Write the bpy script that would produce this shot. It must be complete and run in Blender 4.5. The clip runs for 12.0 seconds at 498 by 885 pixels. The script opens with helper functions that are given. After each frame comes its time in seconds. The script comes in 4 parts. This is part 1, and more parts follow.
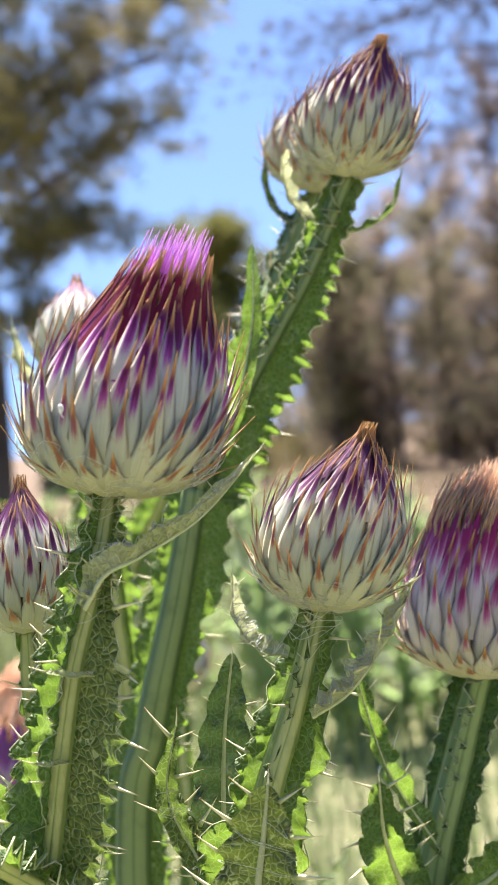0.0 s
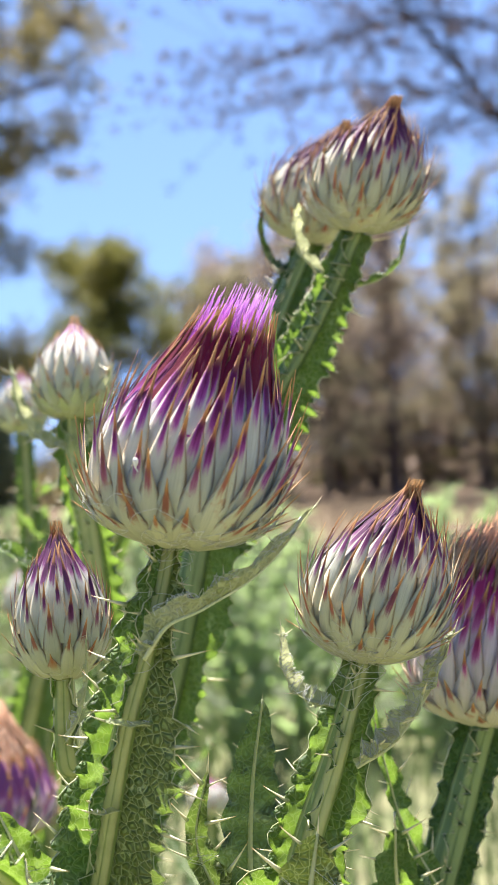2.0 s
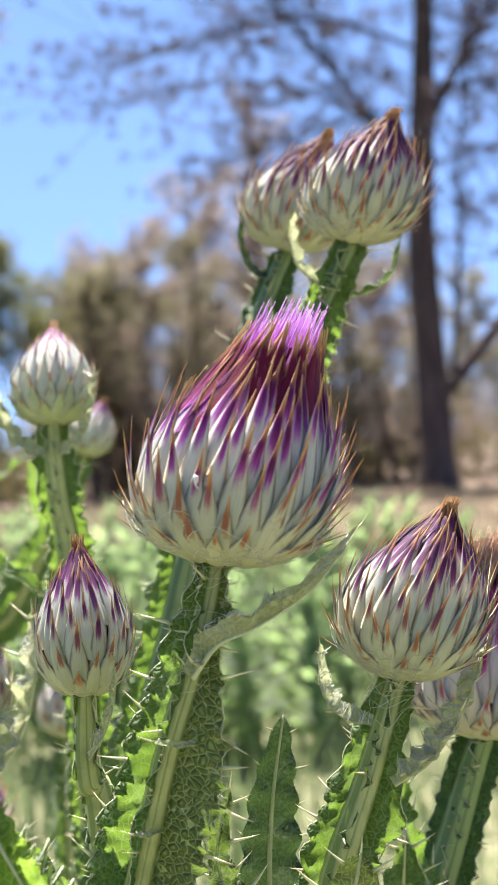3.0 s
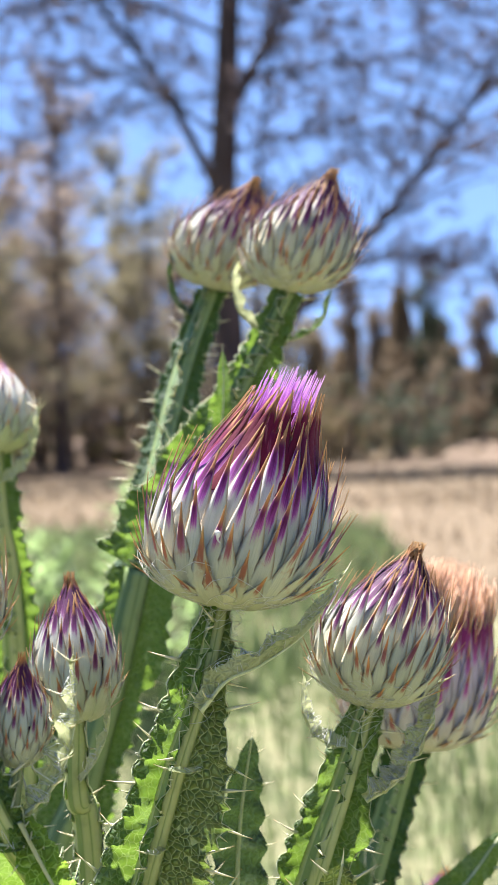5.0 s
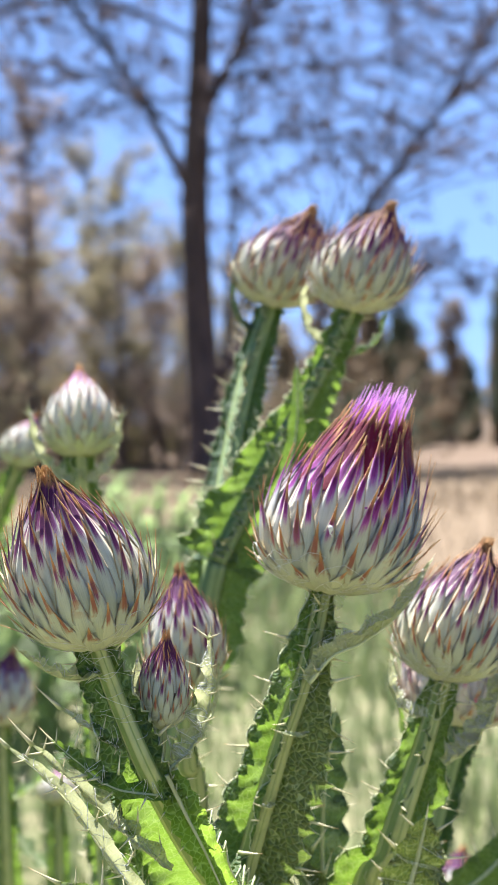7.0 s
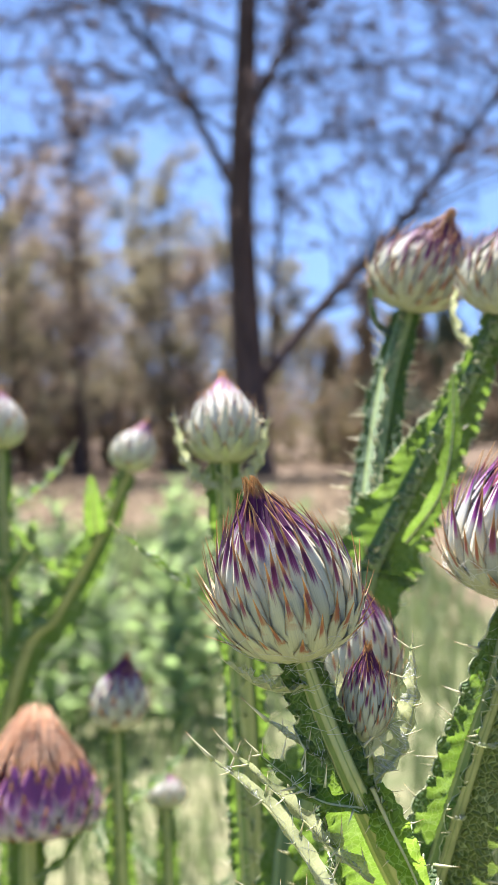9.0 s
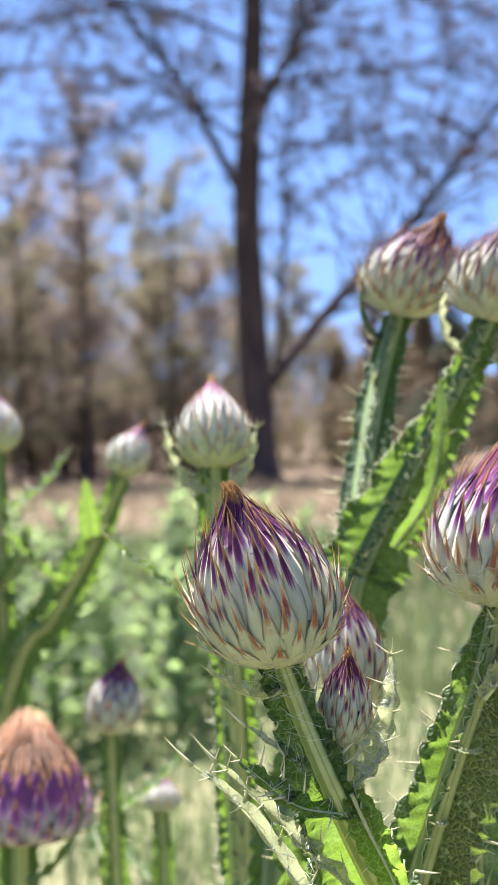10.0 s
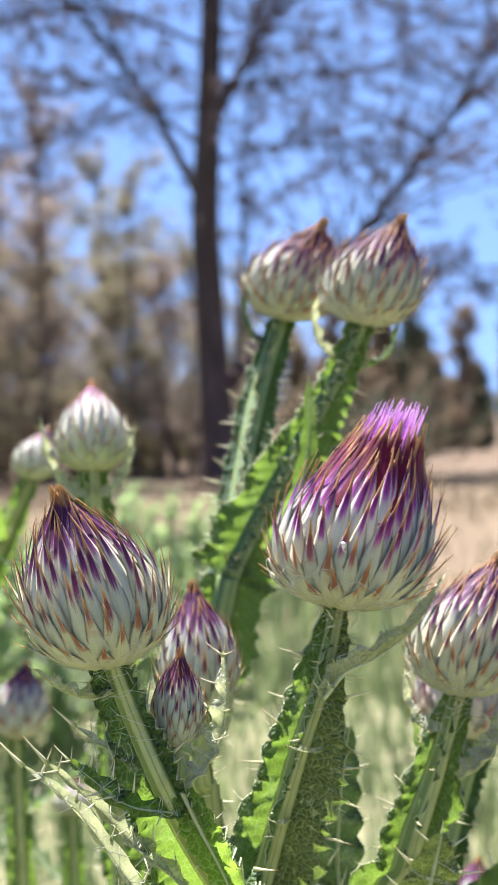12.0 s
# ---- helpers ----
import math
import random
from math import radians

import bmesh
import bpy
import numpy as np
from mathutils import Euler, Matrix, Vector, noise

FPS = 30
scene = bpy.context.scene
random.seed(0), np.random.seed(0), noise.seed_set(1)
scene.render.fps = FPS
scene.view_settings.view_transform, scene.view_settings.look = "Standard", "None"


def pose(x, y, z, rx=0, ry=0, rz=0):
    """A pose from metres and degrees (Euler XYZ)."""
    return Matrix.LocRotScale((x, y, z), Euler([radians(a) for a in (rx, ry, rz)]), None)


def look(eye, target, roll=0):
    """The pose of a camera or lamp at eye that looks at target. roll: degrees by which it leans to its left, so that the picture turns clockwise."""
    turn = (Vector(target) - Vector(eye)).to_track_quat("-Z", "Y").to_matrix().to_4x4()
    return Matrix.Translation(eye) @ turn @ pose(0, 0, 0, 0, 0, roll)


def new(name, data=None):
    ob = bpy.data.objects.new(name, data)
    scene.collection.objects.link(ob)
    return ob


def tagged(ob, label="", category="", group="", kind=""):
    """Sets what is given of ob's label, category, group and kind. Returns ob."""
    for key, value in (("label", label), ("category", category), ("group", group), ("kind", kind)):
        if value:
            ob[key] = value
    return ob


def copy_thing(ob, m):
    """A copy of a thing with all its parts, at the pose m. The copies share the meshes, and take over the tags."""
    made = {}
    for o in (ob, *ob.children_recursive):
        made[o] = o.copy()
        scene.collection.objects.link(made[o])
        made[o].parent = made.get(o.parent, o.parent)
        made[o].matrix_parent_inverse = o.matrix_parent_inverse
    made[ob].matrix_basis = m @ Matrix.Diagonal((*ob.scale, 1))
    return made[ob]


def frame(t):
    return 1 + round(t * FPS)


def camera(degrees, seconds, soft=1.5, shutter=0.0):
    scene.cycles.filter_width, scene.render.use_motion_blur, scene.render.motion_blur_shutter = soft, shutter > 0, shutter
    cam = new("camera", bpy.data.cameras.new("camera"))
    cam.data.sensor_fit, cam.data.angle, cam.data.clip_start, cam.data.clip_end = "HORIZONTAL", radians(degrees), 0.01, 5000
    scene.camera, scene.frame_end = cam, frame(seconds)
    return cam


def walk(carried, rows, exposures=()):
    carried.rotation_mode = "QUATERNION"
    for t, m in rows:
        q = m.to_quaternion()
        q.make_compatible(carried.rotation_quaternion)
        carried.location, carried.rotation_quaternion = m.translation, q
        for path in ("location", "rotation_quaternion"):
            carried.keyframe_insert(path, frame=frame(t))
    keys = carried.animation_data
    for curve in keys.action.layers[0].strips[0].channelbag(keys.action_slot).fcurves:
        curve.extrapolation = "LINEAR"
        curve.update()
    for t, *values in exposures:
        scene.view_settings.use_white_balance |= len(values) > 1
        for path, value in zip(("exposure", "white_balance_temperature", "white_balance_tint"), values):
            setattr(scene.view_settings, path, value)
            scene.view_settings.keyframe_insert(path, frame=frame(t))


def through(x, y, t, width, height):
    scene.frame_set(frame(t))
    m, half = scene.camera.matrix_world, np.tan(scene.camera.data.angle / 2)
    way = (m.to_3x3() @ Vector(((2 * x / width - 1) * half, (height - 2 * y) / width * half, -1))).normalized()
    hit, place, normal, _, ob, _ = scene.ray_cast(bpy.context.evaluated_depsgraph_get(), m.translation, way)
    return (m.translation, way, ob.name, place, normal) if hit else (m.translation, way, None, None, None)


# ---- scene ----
cam = camera(19.0, 12.0)
PATH = [
    (0, (0.152, -0.331, 0.757), (-0.495, 1.562, 0.747), -5.2),
    (0.5, (0.149, -0.337, 0.76), (-0.494, 1.557, 0.779), -4.9),
    (1, (0.143, -0.344, 0.762), (-0.453, 1.565, 0.793), -4.5),
    (1.5, (0.132, -0.352, 0.765), (-0.426, 1.569, 0.794), -4.1),
    (2, (0.113, -0.351, 0.767), (-0.381, 1.587, 0.783), -3.8),
    (2.5, (0.096, -0.347, 0.771), (-0.33, 1.607, 0.77), -3.5),
    (2.7, (0.085, -0.349, 0.772), (-0.297, 1.614, 0.776), -3.3),
    (4.3, (0.029, -0.387, 0.791), (-0.089, 1.609, 0.762), -2.6),
    (4.5, (0.029, -0.388, 0.792), (-0.061, 1.609, 0.759), -2.3),
    (5, (0.019, -0.399, 0.797), (-0.028, 1.601, 0.76), -2.1),
    (5.5, (0.011, -0.411, 0.8), (-0.008, 1.588, 0.764), -1.9),
    (6, (0.003, -0.435, 0.803), (-0.003, 1.565, 0.767), -1.8),
    (6.5, (-0.01, -0.451, 0.802), (-0.015, 1.548, 0.766), -1.8),
    (7, (-0.021, -0.459, 0.801), (-0.025, 1.541, 0.765), -1.8),
    (7.5, (-0.034, -0.464, 0.804), (-0.039, 1.536, 0.767), -2.0),
    (7.7, (-0.039, -0.462, 0.804), (-0.041, 1.538, 0.768), -1.8),
    (9.3, (-0.067, -0.452, 0.805), (-0.137, 1.547, 0.773), -2.0),
    (9.5, (-0.066, -0.446, 0.805), (-0.135, 1.553, 0.776), -1.9),
    (10, (-0.058, -0.455, 0.805), (-0.129, 1.543, 0.777), -2.0),
    (10.5, (-0.057, -0.457, 0.804), (-0.129, 1.542, 0.776), -1.9),
    (11, (-0.053, -0.461, 0.804), (-0.124, 1.538, 0.776), -2.1),
    (11.5, (-0.038, -0.461, 0.804), (-0.091, 1.538, 0.777), -2.3),
    (12, (-0.021, -0.46, 0.804), (-0.041, 1.539, 0.778), -2.2),
]
walk(cam, [(t, look(e, g, r)) for t, e, g, r in PATH], [(0, 1.91, 6350, 18), (2.5, 1.86, 6250, 16), (4.5, 1.83, 6050, 16), (10, 1.82, 6050, 17), (10.5, 1.74, 6050, 17), (11.5, 1.75, 6050, 17), (12, 1.80, 6050, 17)])
# ---- depth of field ----
cam.data.dof.use_dof = True
cam.data.dof.focus_distance = 0.40
cam.data.dof.aperture_fstop = 30.0

# ---- world and sun ----
SUN_EL, SUN_AZ = radians(65), radians(-24)      # azimuth from +y towards +x
world = bpy.data.worlds.new("sky")
scene.world = world
world.use_nodes = True
wn = world.node_tree
sky = wn.nodes.new("ShaderNodeTexSky")
sky.sky_type = "NISHITA"
sky.sun_disc = False
sky.sun_elevation, sky.sun_rotation = SUN_EL, SUN_AZ
sky.altitude, sky.air_density, sky.dust_density, sky.ozone_density = 1500, 1.0, 0.0, 3.0
bg = wn.nodes["Background"]
bg.inputs["Strength"].default_value = 0.069
tc = wn.nodes.new("ShaderNodeTexCoord")
up = wn.nodes.new("ShaderNodeVectorMath")
up.operation = "ADD"
up.inputs[1].default_value = (0.0, 0.0, 0.22)
nv = wn.nodes.new("ShaderNodeVectorMath")
nv.operation = "NORMALIZE"
wn.links.new(tc.outputs["Generated"], up.inputs[0])
wn.links.new(up.outputs[0], nv.inputs[0])
wn.links.new(nv.outputs[0], sky.inputs[0])
wn.links.new(sky.outputs[0], bg.inputs[0])
sun_data = bpy.data.lights.new("sun", "SUN")
sun_data.energy, sun_data.angle, sun_data.color = 5.0, radians(0.53), (1.0, 0.95, 0.87)
sun = new("sun", sun_data)
sd = Vector((math.sin(SUN_AZ) * math.cos(SUN_EL), math.cos(SUN_AZ) * math.cos(SUN_EL), math.sin(SUN_EL)))
sun.matrix_world = look(sd * 30, (0, 0, 0))


# ---- materials ----
class Nodes:
    """Short calls for building one node material."""

    def __init__(self, name):
        self.mat = bpy.data.materials.new(name)
        self.mat.use_nodes = True
        self.t = self.mat.node_tree
        self.bsdf = self.t.nodes["Principled BSDF"]
        self.out = self.t.nodes["Material Output"]

    def add(self, kind, **props):
        n = self.t.nodes.new("ShaderNode" + kind)
        for k, v in props.items():
            if k == "mode":
                n.blend_type = v
            elif k == "op":
                n.operation = v
            elif k == "data":
                n.data_type = v
            elif k == "feature":
                n.feature = v
            elif k == "interp":
                n.interpolation_type = v
        return n

    def put(self, socket, v):
        if isinstance(v, bpy.types.NodeSocket):
            self.t.links.new(v, socket)
        elif isinstance(v, tuple) and len(v) == 3 and socket.type == "RGBA":
            socket.default_value = (*v, 1)
        else:
            socket.default_value = v

    def coord(self, scale=(1, 1, 1)):
        c = self.add("TexCoord")
        m = self.add("Mapping")
        self.put(m.inputs["Vector"], c.outputs["Object"])
        m.inputs["Scale"].default_value = scale
        return m.outputs[0]

    def noise(self, scale, detail=3.0, vec=None, rough=0.55):
        n = self.add("TexNoise")
        n.inputs["Scale"].default_value, n.inputs["Detail"].default_value, n.inputs["Roughness"].default_value = scale, detail, rough
        if vec is None:
            vec = self.add("TexCoord").outputs["Object"]
        self.put(n.inputs["Vector"], vec)
        return n.outputs["Fac"]

    def mapr(self, v, a, b, c=0.0, d=1.0, smooth=True):
        n = self.add("MapRange", interp="SMOOTHSTEP" if smooth else "LINEAR")
        for i, x in enumerate((v, a, b, c, d)):
            self.put(n.inputs[i], x)
        return n.outputs[0]

    def math(self, op, a, b=0.0):
        n = self.add("Math", op=op)
        self.put(n.inputs[0], a)
        self.put(n.inputs[1], b)
        return n.outputs[0]

    def mix(self, fac, a, b, mode="MIX"):
        n = self.add("Mix", data="RGBA", mode=mode)
        self.put(n.inputs[0], fac)
        self.put(n.inputs[6], a)
        self.put(n.inputs[7], b)
        return n.outputs[2]

    def vary(self, col, rand, amount=0.25):
        h = self.add("HueSaturation")
        self.put(h.inputs["Color"], col)
        self.put(h.inputs["Value"], self.mapr(rand, 0, 1, 1 - amount, 1 + amount, False))
        return h.outputs[0]

    def rand(self):
        return self.add("ObjectInfo").outputs["Random"]

    def island(self):
        return self.add("NewGeometry").outputs["Random Per Island"]

    def uv(self):
        s = self.add("SeparateXYZ")
        self.put(s.inputs[0], self.add("UVMap").outputs[0])
        return s.outputs[0], s.outputs[1]

    def bump(self, h, strength, dist):
        n = self.add("Bump")
        n.inputs["Strength"].default_value, n.inputs["Distance"].default_value = strength, dist
        self.put(n.inputs["Height"], h)
        self.put(self.bsdf.inputs["Normal"], n.outputs[0])

    def done(self, col, rough=0.6, spec=0.35, through=0.0, tcol=None):
        self.put(self.bsdf.inputs["Base Color"], col)
        self.put(self.bsdf.inputs["Roughness"], rough)
        self.bsdf.inputs["Specular IOR Level"].default_value = spec
        if through:
            tr = self.add("BsdfTranslucent")
            self.put(tr.inputs[0], tcol if tcol is not None else col)
            mx = self.add("MixShader")
            mx.inputs[0].default_value = through
            self.t.links.new(self.bsdf.outputs[0], mx.inputs[1])
            self.t.links.new(tr.outputs[0], mx.inputs[2])
            self.t.links.new(mx.outputs[0], self.out.inputs[0])
        return self.mat


def bract_material(name, body_low, body_high, dark, flush, onset, slope=0.55, apex=0.10, apex_from=0.85, rust=(0.33, 0.12, 0.075), crown=None):
    """Bract: pale striped body, coloured upper part, straw-brown spine. UV x runs along the bract, UV y from outer to inner rows."""
    n = Nodes(name)
    t, u = n.uv()
    ed = n.add("UVMap")
    ed.uv_map = "edge"
    sx = n.add("SeparateXYZ")
    n.put(sx.inputs[0], ed.outputs[0])
    rim, across = sx.outputs[0], sx.outputs[1]
    own = n.rand()
    grain = n.add("CombineXYZ")
    n.put(grain.inputs[0], n.math("MULTIPLY", across, 9.0))
    n.put(grain.inputs[1], n.math("MULTIPLY", t, 1.3))
    n.put(grain.inputs[2], n.math("MULTIPLY", own, 37.0))
    nerve = n.noise(1.6, 3, grain.outputs[0], 0.6)
    nz = n.noise(420, 3, n.coord((1, 1, 0.25)))
    body = n.mix(n.mapr(u, 0.0, 0.5), body_low, body_high)
    body = n.mix(n.mapr(nerve, 0.46, 0.68, 0, 0.55), body, (0.40, 0.42, 0.32))
    body = n.mix(n.mapr(n.noise(160, 4), 0.5, 0.75, 0, 0.35), body, (0.50, 0.49, 0.33))
    body = n.mix(n.mapr(t, 0.40, 0.10, 0, 0.5), body, (0.44, 0.45, 0.26))
    blush = n.math("MULTIPLY", n.mapr(nerve, 0.40, 0.62), n.mapr(u, 0.42, 0.72, 0.0, 0.35))
    body = n.mix(blush, body, flush)
    start = n.math("ADD", n.math("SUBTRACT", onset, n.math("MULTIPLY", u, slope)), n.math("MULTIPLY", n.math("SUBTRACT", nerve, 0.5), 0.30))
    start = n.math("ADD", start, n.math("MULTIPLY", n.math("SUBTRACT", nz, 0.5), 0.14))
    start = n.math("ADD", start, n.mapr(own, 0, 1, -0.06, 0.06, False))
    start = n.math("ADD", start, n.mapr(rim, 0.25, 1.0, -0.05, 0.20))
    start = n.math("SUBTRACT", start, n.mapr(u, 0.72, 0.95, 0.0, 0.30))
    if crown:
        start = n.math("SUBTRACT", start, n.mapr(u, 0.60, 0.85, 0.0, 0.34))
        dark = n.mix(n.mapr(u, 0.55, 0.80), dark, crown)
    rel = n.math("SUBTRACT", t, start)
    m = n.mapr(rel, -0.05, 0.10)
    glow = n.mix(n.mapr(rel, 0.02, 0.24), flush, dark)
    tint = n.mix(n.mapr(u, 0.12, 0.30), rust, glow)
    col = n.mix(m, body, tint)
    tip = n.mapr(n.math("ADD", t, n.mapr(u, apex_from, 1.0, 0.0, apex)), 0.74, 0.86)
    col = n.mix(tip, col, n.mix(n.mapr(t, 0.80, 1.0), (0.42, 0.18, 0.07), (0.64, 0.38, 0.15)))
    line_ = n.math("MULTIPLY", n.mapr(rim, 0.72, 0.98), n.mapr(n.math("ADD", t, n.math("MULTIPLY", nz, 0.4)), 0.05, 0.35))
    col = n.mix(n.math("MULTIPLY", line_, 0.55), col, (0.52, 0.34, 0.16))
    spots = n.math("MULTIPLY", n.mapr(n.noise(230, 4), 0.55, 0.64, 0, 0.75), n.mapr(t, 0.35, 0.6))
    col = n.mix(n.math("MULTIPLY", spots, n.mapr(u, 0.40, 0.05)), col, (0.40, 0.16, 0.06))
    col = n.vary(col, own, 0.10)
    n.bump(n.math("ADD", nerve, n.math("MULTIPLY", n.noise(900, 2, n.coord((1, 1, 0.1))), 0.4)), 0.35, 0.0006)
    return n.done(col, 0.55, 0.3, 0.22)


BRACT_OPEN = bract_material("bract_opening_magenta", (0.56, 0.55, 0.37), (0.57, 0.59, 0.54), (0.10, 0.003, 0.065), (0.36, 0.065, 0.36), 0.66, 0.28, 0.0, crown=(0.15, 0.001, 0.022))
BRACT = bract_material("bract_pale_purple", (0.56, 0.56, 0.37), (0.54, 0.57, 0.48), (0.080, 0.010, 0.060), (0.21, 0.05, 0.18), 0.68, 0.30)
BRACT_PINK = bract_material("bract_pale_pink", (0.46, 0.52, 0.24), (0.68, 0.69, 0.58), (0.28, 0.10, 0.20), (0.46, 0.26, 0.40), 0.92, 0.36)
BRACT_ROSE = bract_material("bract_magenta", (0.62, 0.58, 0.42), (0.70, 0.60, 0.62), (0.26, 0.016, 0.12), (0.54, 0.16, 0.38), 0.72, 0.30, 0.0)
BRACT_VIOLET = bract_material("bract_violet", (0.60, 0.56, 0.38), (0.60, 0.48, 0.58), (0.24, 0.07, 0.23), (0.45, 0.23, 0.46), 0.66, 0.42, 0.0)


def leaf_material(name, base, bright, vein, cell=470.0, felt=0.25, through=0.32, relief=0.0024, lines=0.75, glow=(0.30, 0.52, 0.03)):
    """Thistle leaf: net of pale veins, felt of fine white hair, light shining through."""
    n = Nodes(name)
    v = n.add("TexVoronoi", feature="DISTANCE_TO_EDGE")
    warp = n.add("TexNoise")
    warp.inputs["Scale"].default_value = 160
    mixv = n.add("Mix", data="VECTOR")
    mixv.inputs[0].default_value = 0.003
    oc = n.add("TexCoord").outputs["Object"]
    n.put(warp.inputs["Vector"], oc)
    n.put(mixv.inputs[4], oc)
    n.put(mixv.inputs[5], warp.outputs["Color"])
    n.put(v.inputs["Vector"], mixv.outputs[1])
    v.inputs["Scale"].default_value = cell
    net = n.mapr(v.outputs["Distance"], 0.0, 0.10, 1.0, 0.0)
    big = n.noise(45, 3)
    col = n.mix(n.mapr(big, 0.3, 0.7), base, bright)
    col = n.mix(n.mapr(v.outputs["Distance"], 0.05, 0.30, 0.45, 0.0), col, bright)
    col = n.mix(n.math("MULTIPLY", net, n.mapr(n.noise(70, 2), 0.3, 0.7, 0.3 * lines, lines)), col, vein)
    col = n.mix(n.mapr(n.noise(110, 4), 0.5, 0.75, 0, felt), col, (0.51, 0.55, 0.42))
    col = n.vary(col, n.rand(), 0.12)
    h = n.math("ADD", n.math("MULTIPLY", n.mapr(v.outputs["Distance"], 0, 0.35), 1.0), n.math("MULTIPLY", n.noise(700, 2), 0.3))
    n.bump(h, 1.0, relief)
    tc = n.mix(0.55, col, glow)
    return n.done(col, 0.62, 0.22, through, tc)


LEAF = leaf_material("thistle_leaf", (0.052, 0.112, 0.050), (0.118, 0.188, 0.072), (0.42, 0.46, 0.26), felt=0.28, through=0.33, lines=0.5, glow=(0.40, 0.66, 0.03))
LEAF_OLIVE = leaf_material("thistle_leaf_olive_underside", (0.155, 0.195, 0.072), (0.255, 0.290, 0.112), (0.50, 0.52, 0.27), felt=0.16, through=0.22, lines=0.8, relief=0.0026)
# Shade painted in: olive leaf colours darkened, almost nothing shines through.
LEAF_NET_SHADED = leaf_material("thistle_leaf_netted_shade", (0.130, 0.165, 0.055), (0.215, 0.245, 0.085), (0.48, 0.50, 0.24), felt=0.10, through=0.07, lines=0.85, relief=0.0030)
LEAF_DARK = leaf_material("thistle_leaf_dark", (0.036, 0.074, 0.056), (0.062, 0.108, 0.078), (0.14, 0.20, 0.15), felt=0.32, through=0.08, lines=0.4)
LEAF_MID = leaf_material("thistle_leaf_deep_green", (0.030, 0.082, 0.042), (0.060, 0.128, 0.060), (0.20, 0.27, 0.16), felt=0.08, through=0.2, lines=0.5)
LEAF_FELT = leaf_material("thistle_leaf_felted", (0.36, 0.42, 0.18), (0.60, 0.62, 0.38), (0.66, 0.66, 0.46), 520.0, 0.40, 0.45, 0.0010, 0.12, (0.60, 0.62, 0.28))
# Backlight painted in: brighter greens than LEAF and a much stronger see-through tint.
LEAF_BACKLIT_TINT = leaf_material("thistle_leaf_painted_backlight", (0.085, 0.16, 0.045), (0.17, 0.26, 0.07), (0.46, 0.56, 0.22), felt=0.10, through=0.55, glow=(0.45, 0.72, 0.04))
WEED_LEAF = leaf_material("weed_leaf", (0.34, 0.42, 0.27), (0.54, 0.59, 0.43), (0.66, 0.68, 0.58), 60.0, 0.6, 0.60, 0.01)


def plain_material(name, a, b, scale, rough=0.6, through=0.0, stretch=(1, 1, 1), bumpiness=0.0, rand_amount=0.12, isl=False, dist=0.001):
    n = Nodes(name)
    c = n.coord(stretch)
    col = n.mix(n.mapr(n.noise(scale, 4, c), 0.3, 0.7), a, b)
    col = n.mix(n.mapr(n.noise(scale * 7, 2, c), 0.4, 0.8, 0, 0.3), col, tuple(x * 0.6 for x in a))
    col = n.vary(col, n.island() if isl else n.rand(), rand_amount)
    if bumpiness:
        n.bump(n.noise(scale * 4, 3, c), bumpiness, dist)
    return n.done(col, rough, 0.3, through)


def stem_material(name, groove, rib):
    """Ribbed thistle stem: pale ribs along a darker green groove, downy blotches. UV y runs round the stem."""
    n = Nodes(name)
    t, v = n.uv()
    wave = n.math("SINE", n.math("MULTIPLY", v, 15.708))
    c = n.coord((1, 1, 0.12))
    m = n.math("ADD", n.mapr(wave, -0.5, 0.8, 0.0, 0.75), n.math("MULTIPLY", n.math("SUBTRACT", n.noise(140, 3, c), 0.5), 0.6))
    col = n.mix(n.mapr(m, 0.1, 0.8), groove, rib)
    col = n.mix(n.mapr(n.noise(90, 3), 0.5, 0.75, 0, 0.35), col, tuple(x * 0.55 for x in groove))
    col = n.vary(col, n.rand(), 0.1)
    n.bump(n.math("ADD", n.mapr(wave, -1, 1), n.noise(900, 2, c)), 0.6, 0.0008)
    return n.done(col, 0.5, 0.35, 0.1)


STEM = stem_material("stem_green_ribbed", (0.23, 0.31, 0.085), (0.46, 0.49, 0.20))
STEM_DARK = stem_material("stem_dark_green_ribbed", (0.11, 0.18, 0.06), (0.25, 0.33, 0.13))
RIB = plain_material("pale_midrib", (0.46, 0.50, 0.26), (0.60, 0.61, 0.38), 150, 0.5, 0.1, (1, 1, 0.3), 0.4)
COBWEB = plain_material("white_cobweb_hair", (0.74, 0.74, 0.68), (0.84, 0.84, 0.80), 300, 0.95, 0.4)
FLORET = plain_material("violet_floret", (0.58, 0.20, 0.60), (0.80, 0.47, 0.84), 200, 0.5, 0.35, (1, 1, 0.2), 0, 0.25, True)
WITHERED = plain_material("withered_floret", (0.69, 0.50, 0.36), (0.83, 0.66, 0.51), 150, 0.7, 0.65, (1, 1, 0.2), 0, 0.35, True)
BARK = plain_material("pine_bark", (0.060, 0.045, 0.042), (0.125, 0.092, 0.080), 6, 0.9, 0, (1, 1, 0.25), 1.0, 0.1, False, 0.05)
NEEDLE_OLIVE = plain_material("pine_needles_olive", (0.12, 0.12, 0.045), (0.36, 0.30, 0.13), 1.6, 0.6, 0.25, (1, 1, 1), 0, 0.4, True)
NEEDLE_DEAD = plain_material("dead_needles_brown", (0.24, 0.185, 0.135), (0.52, 0.42, 0.31), 2.2, 0.8, 0.45, (1, 1, 1), 0, 0.4, True)
NEEDLE_TAN = plain_material("drying_needles_olive_tan", (0.20, 0.185, 0.11), (0.46, 0.41, 0.25), 2.2, 0.8, 0.45, (1, 1, 1), 0, 0.4, True)
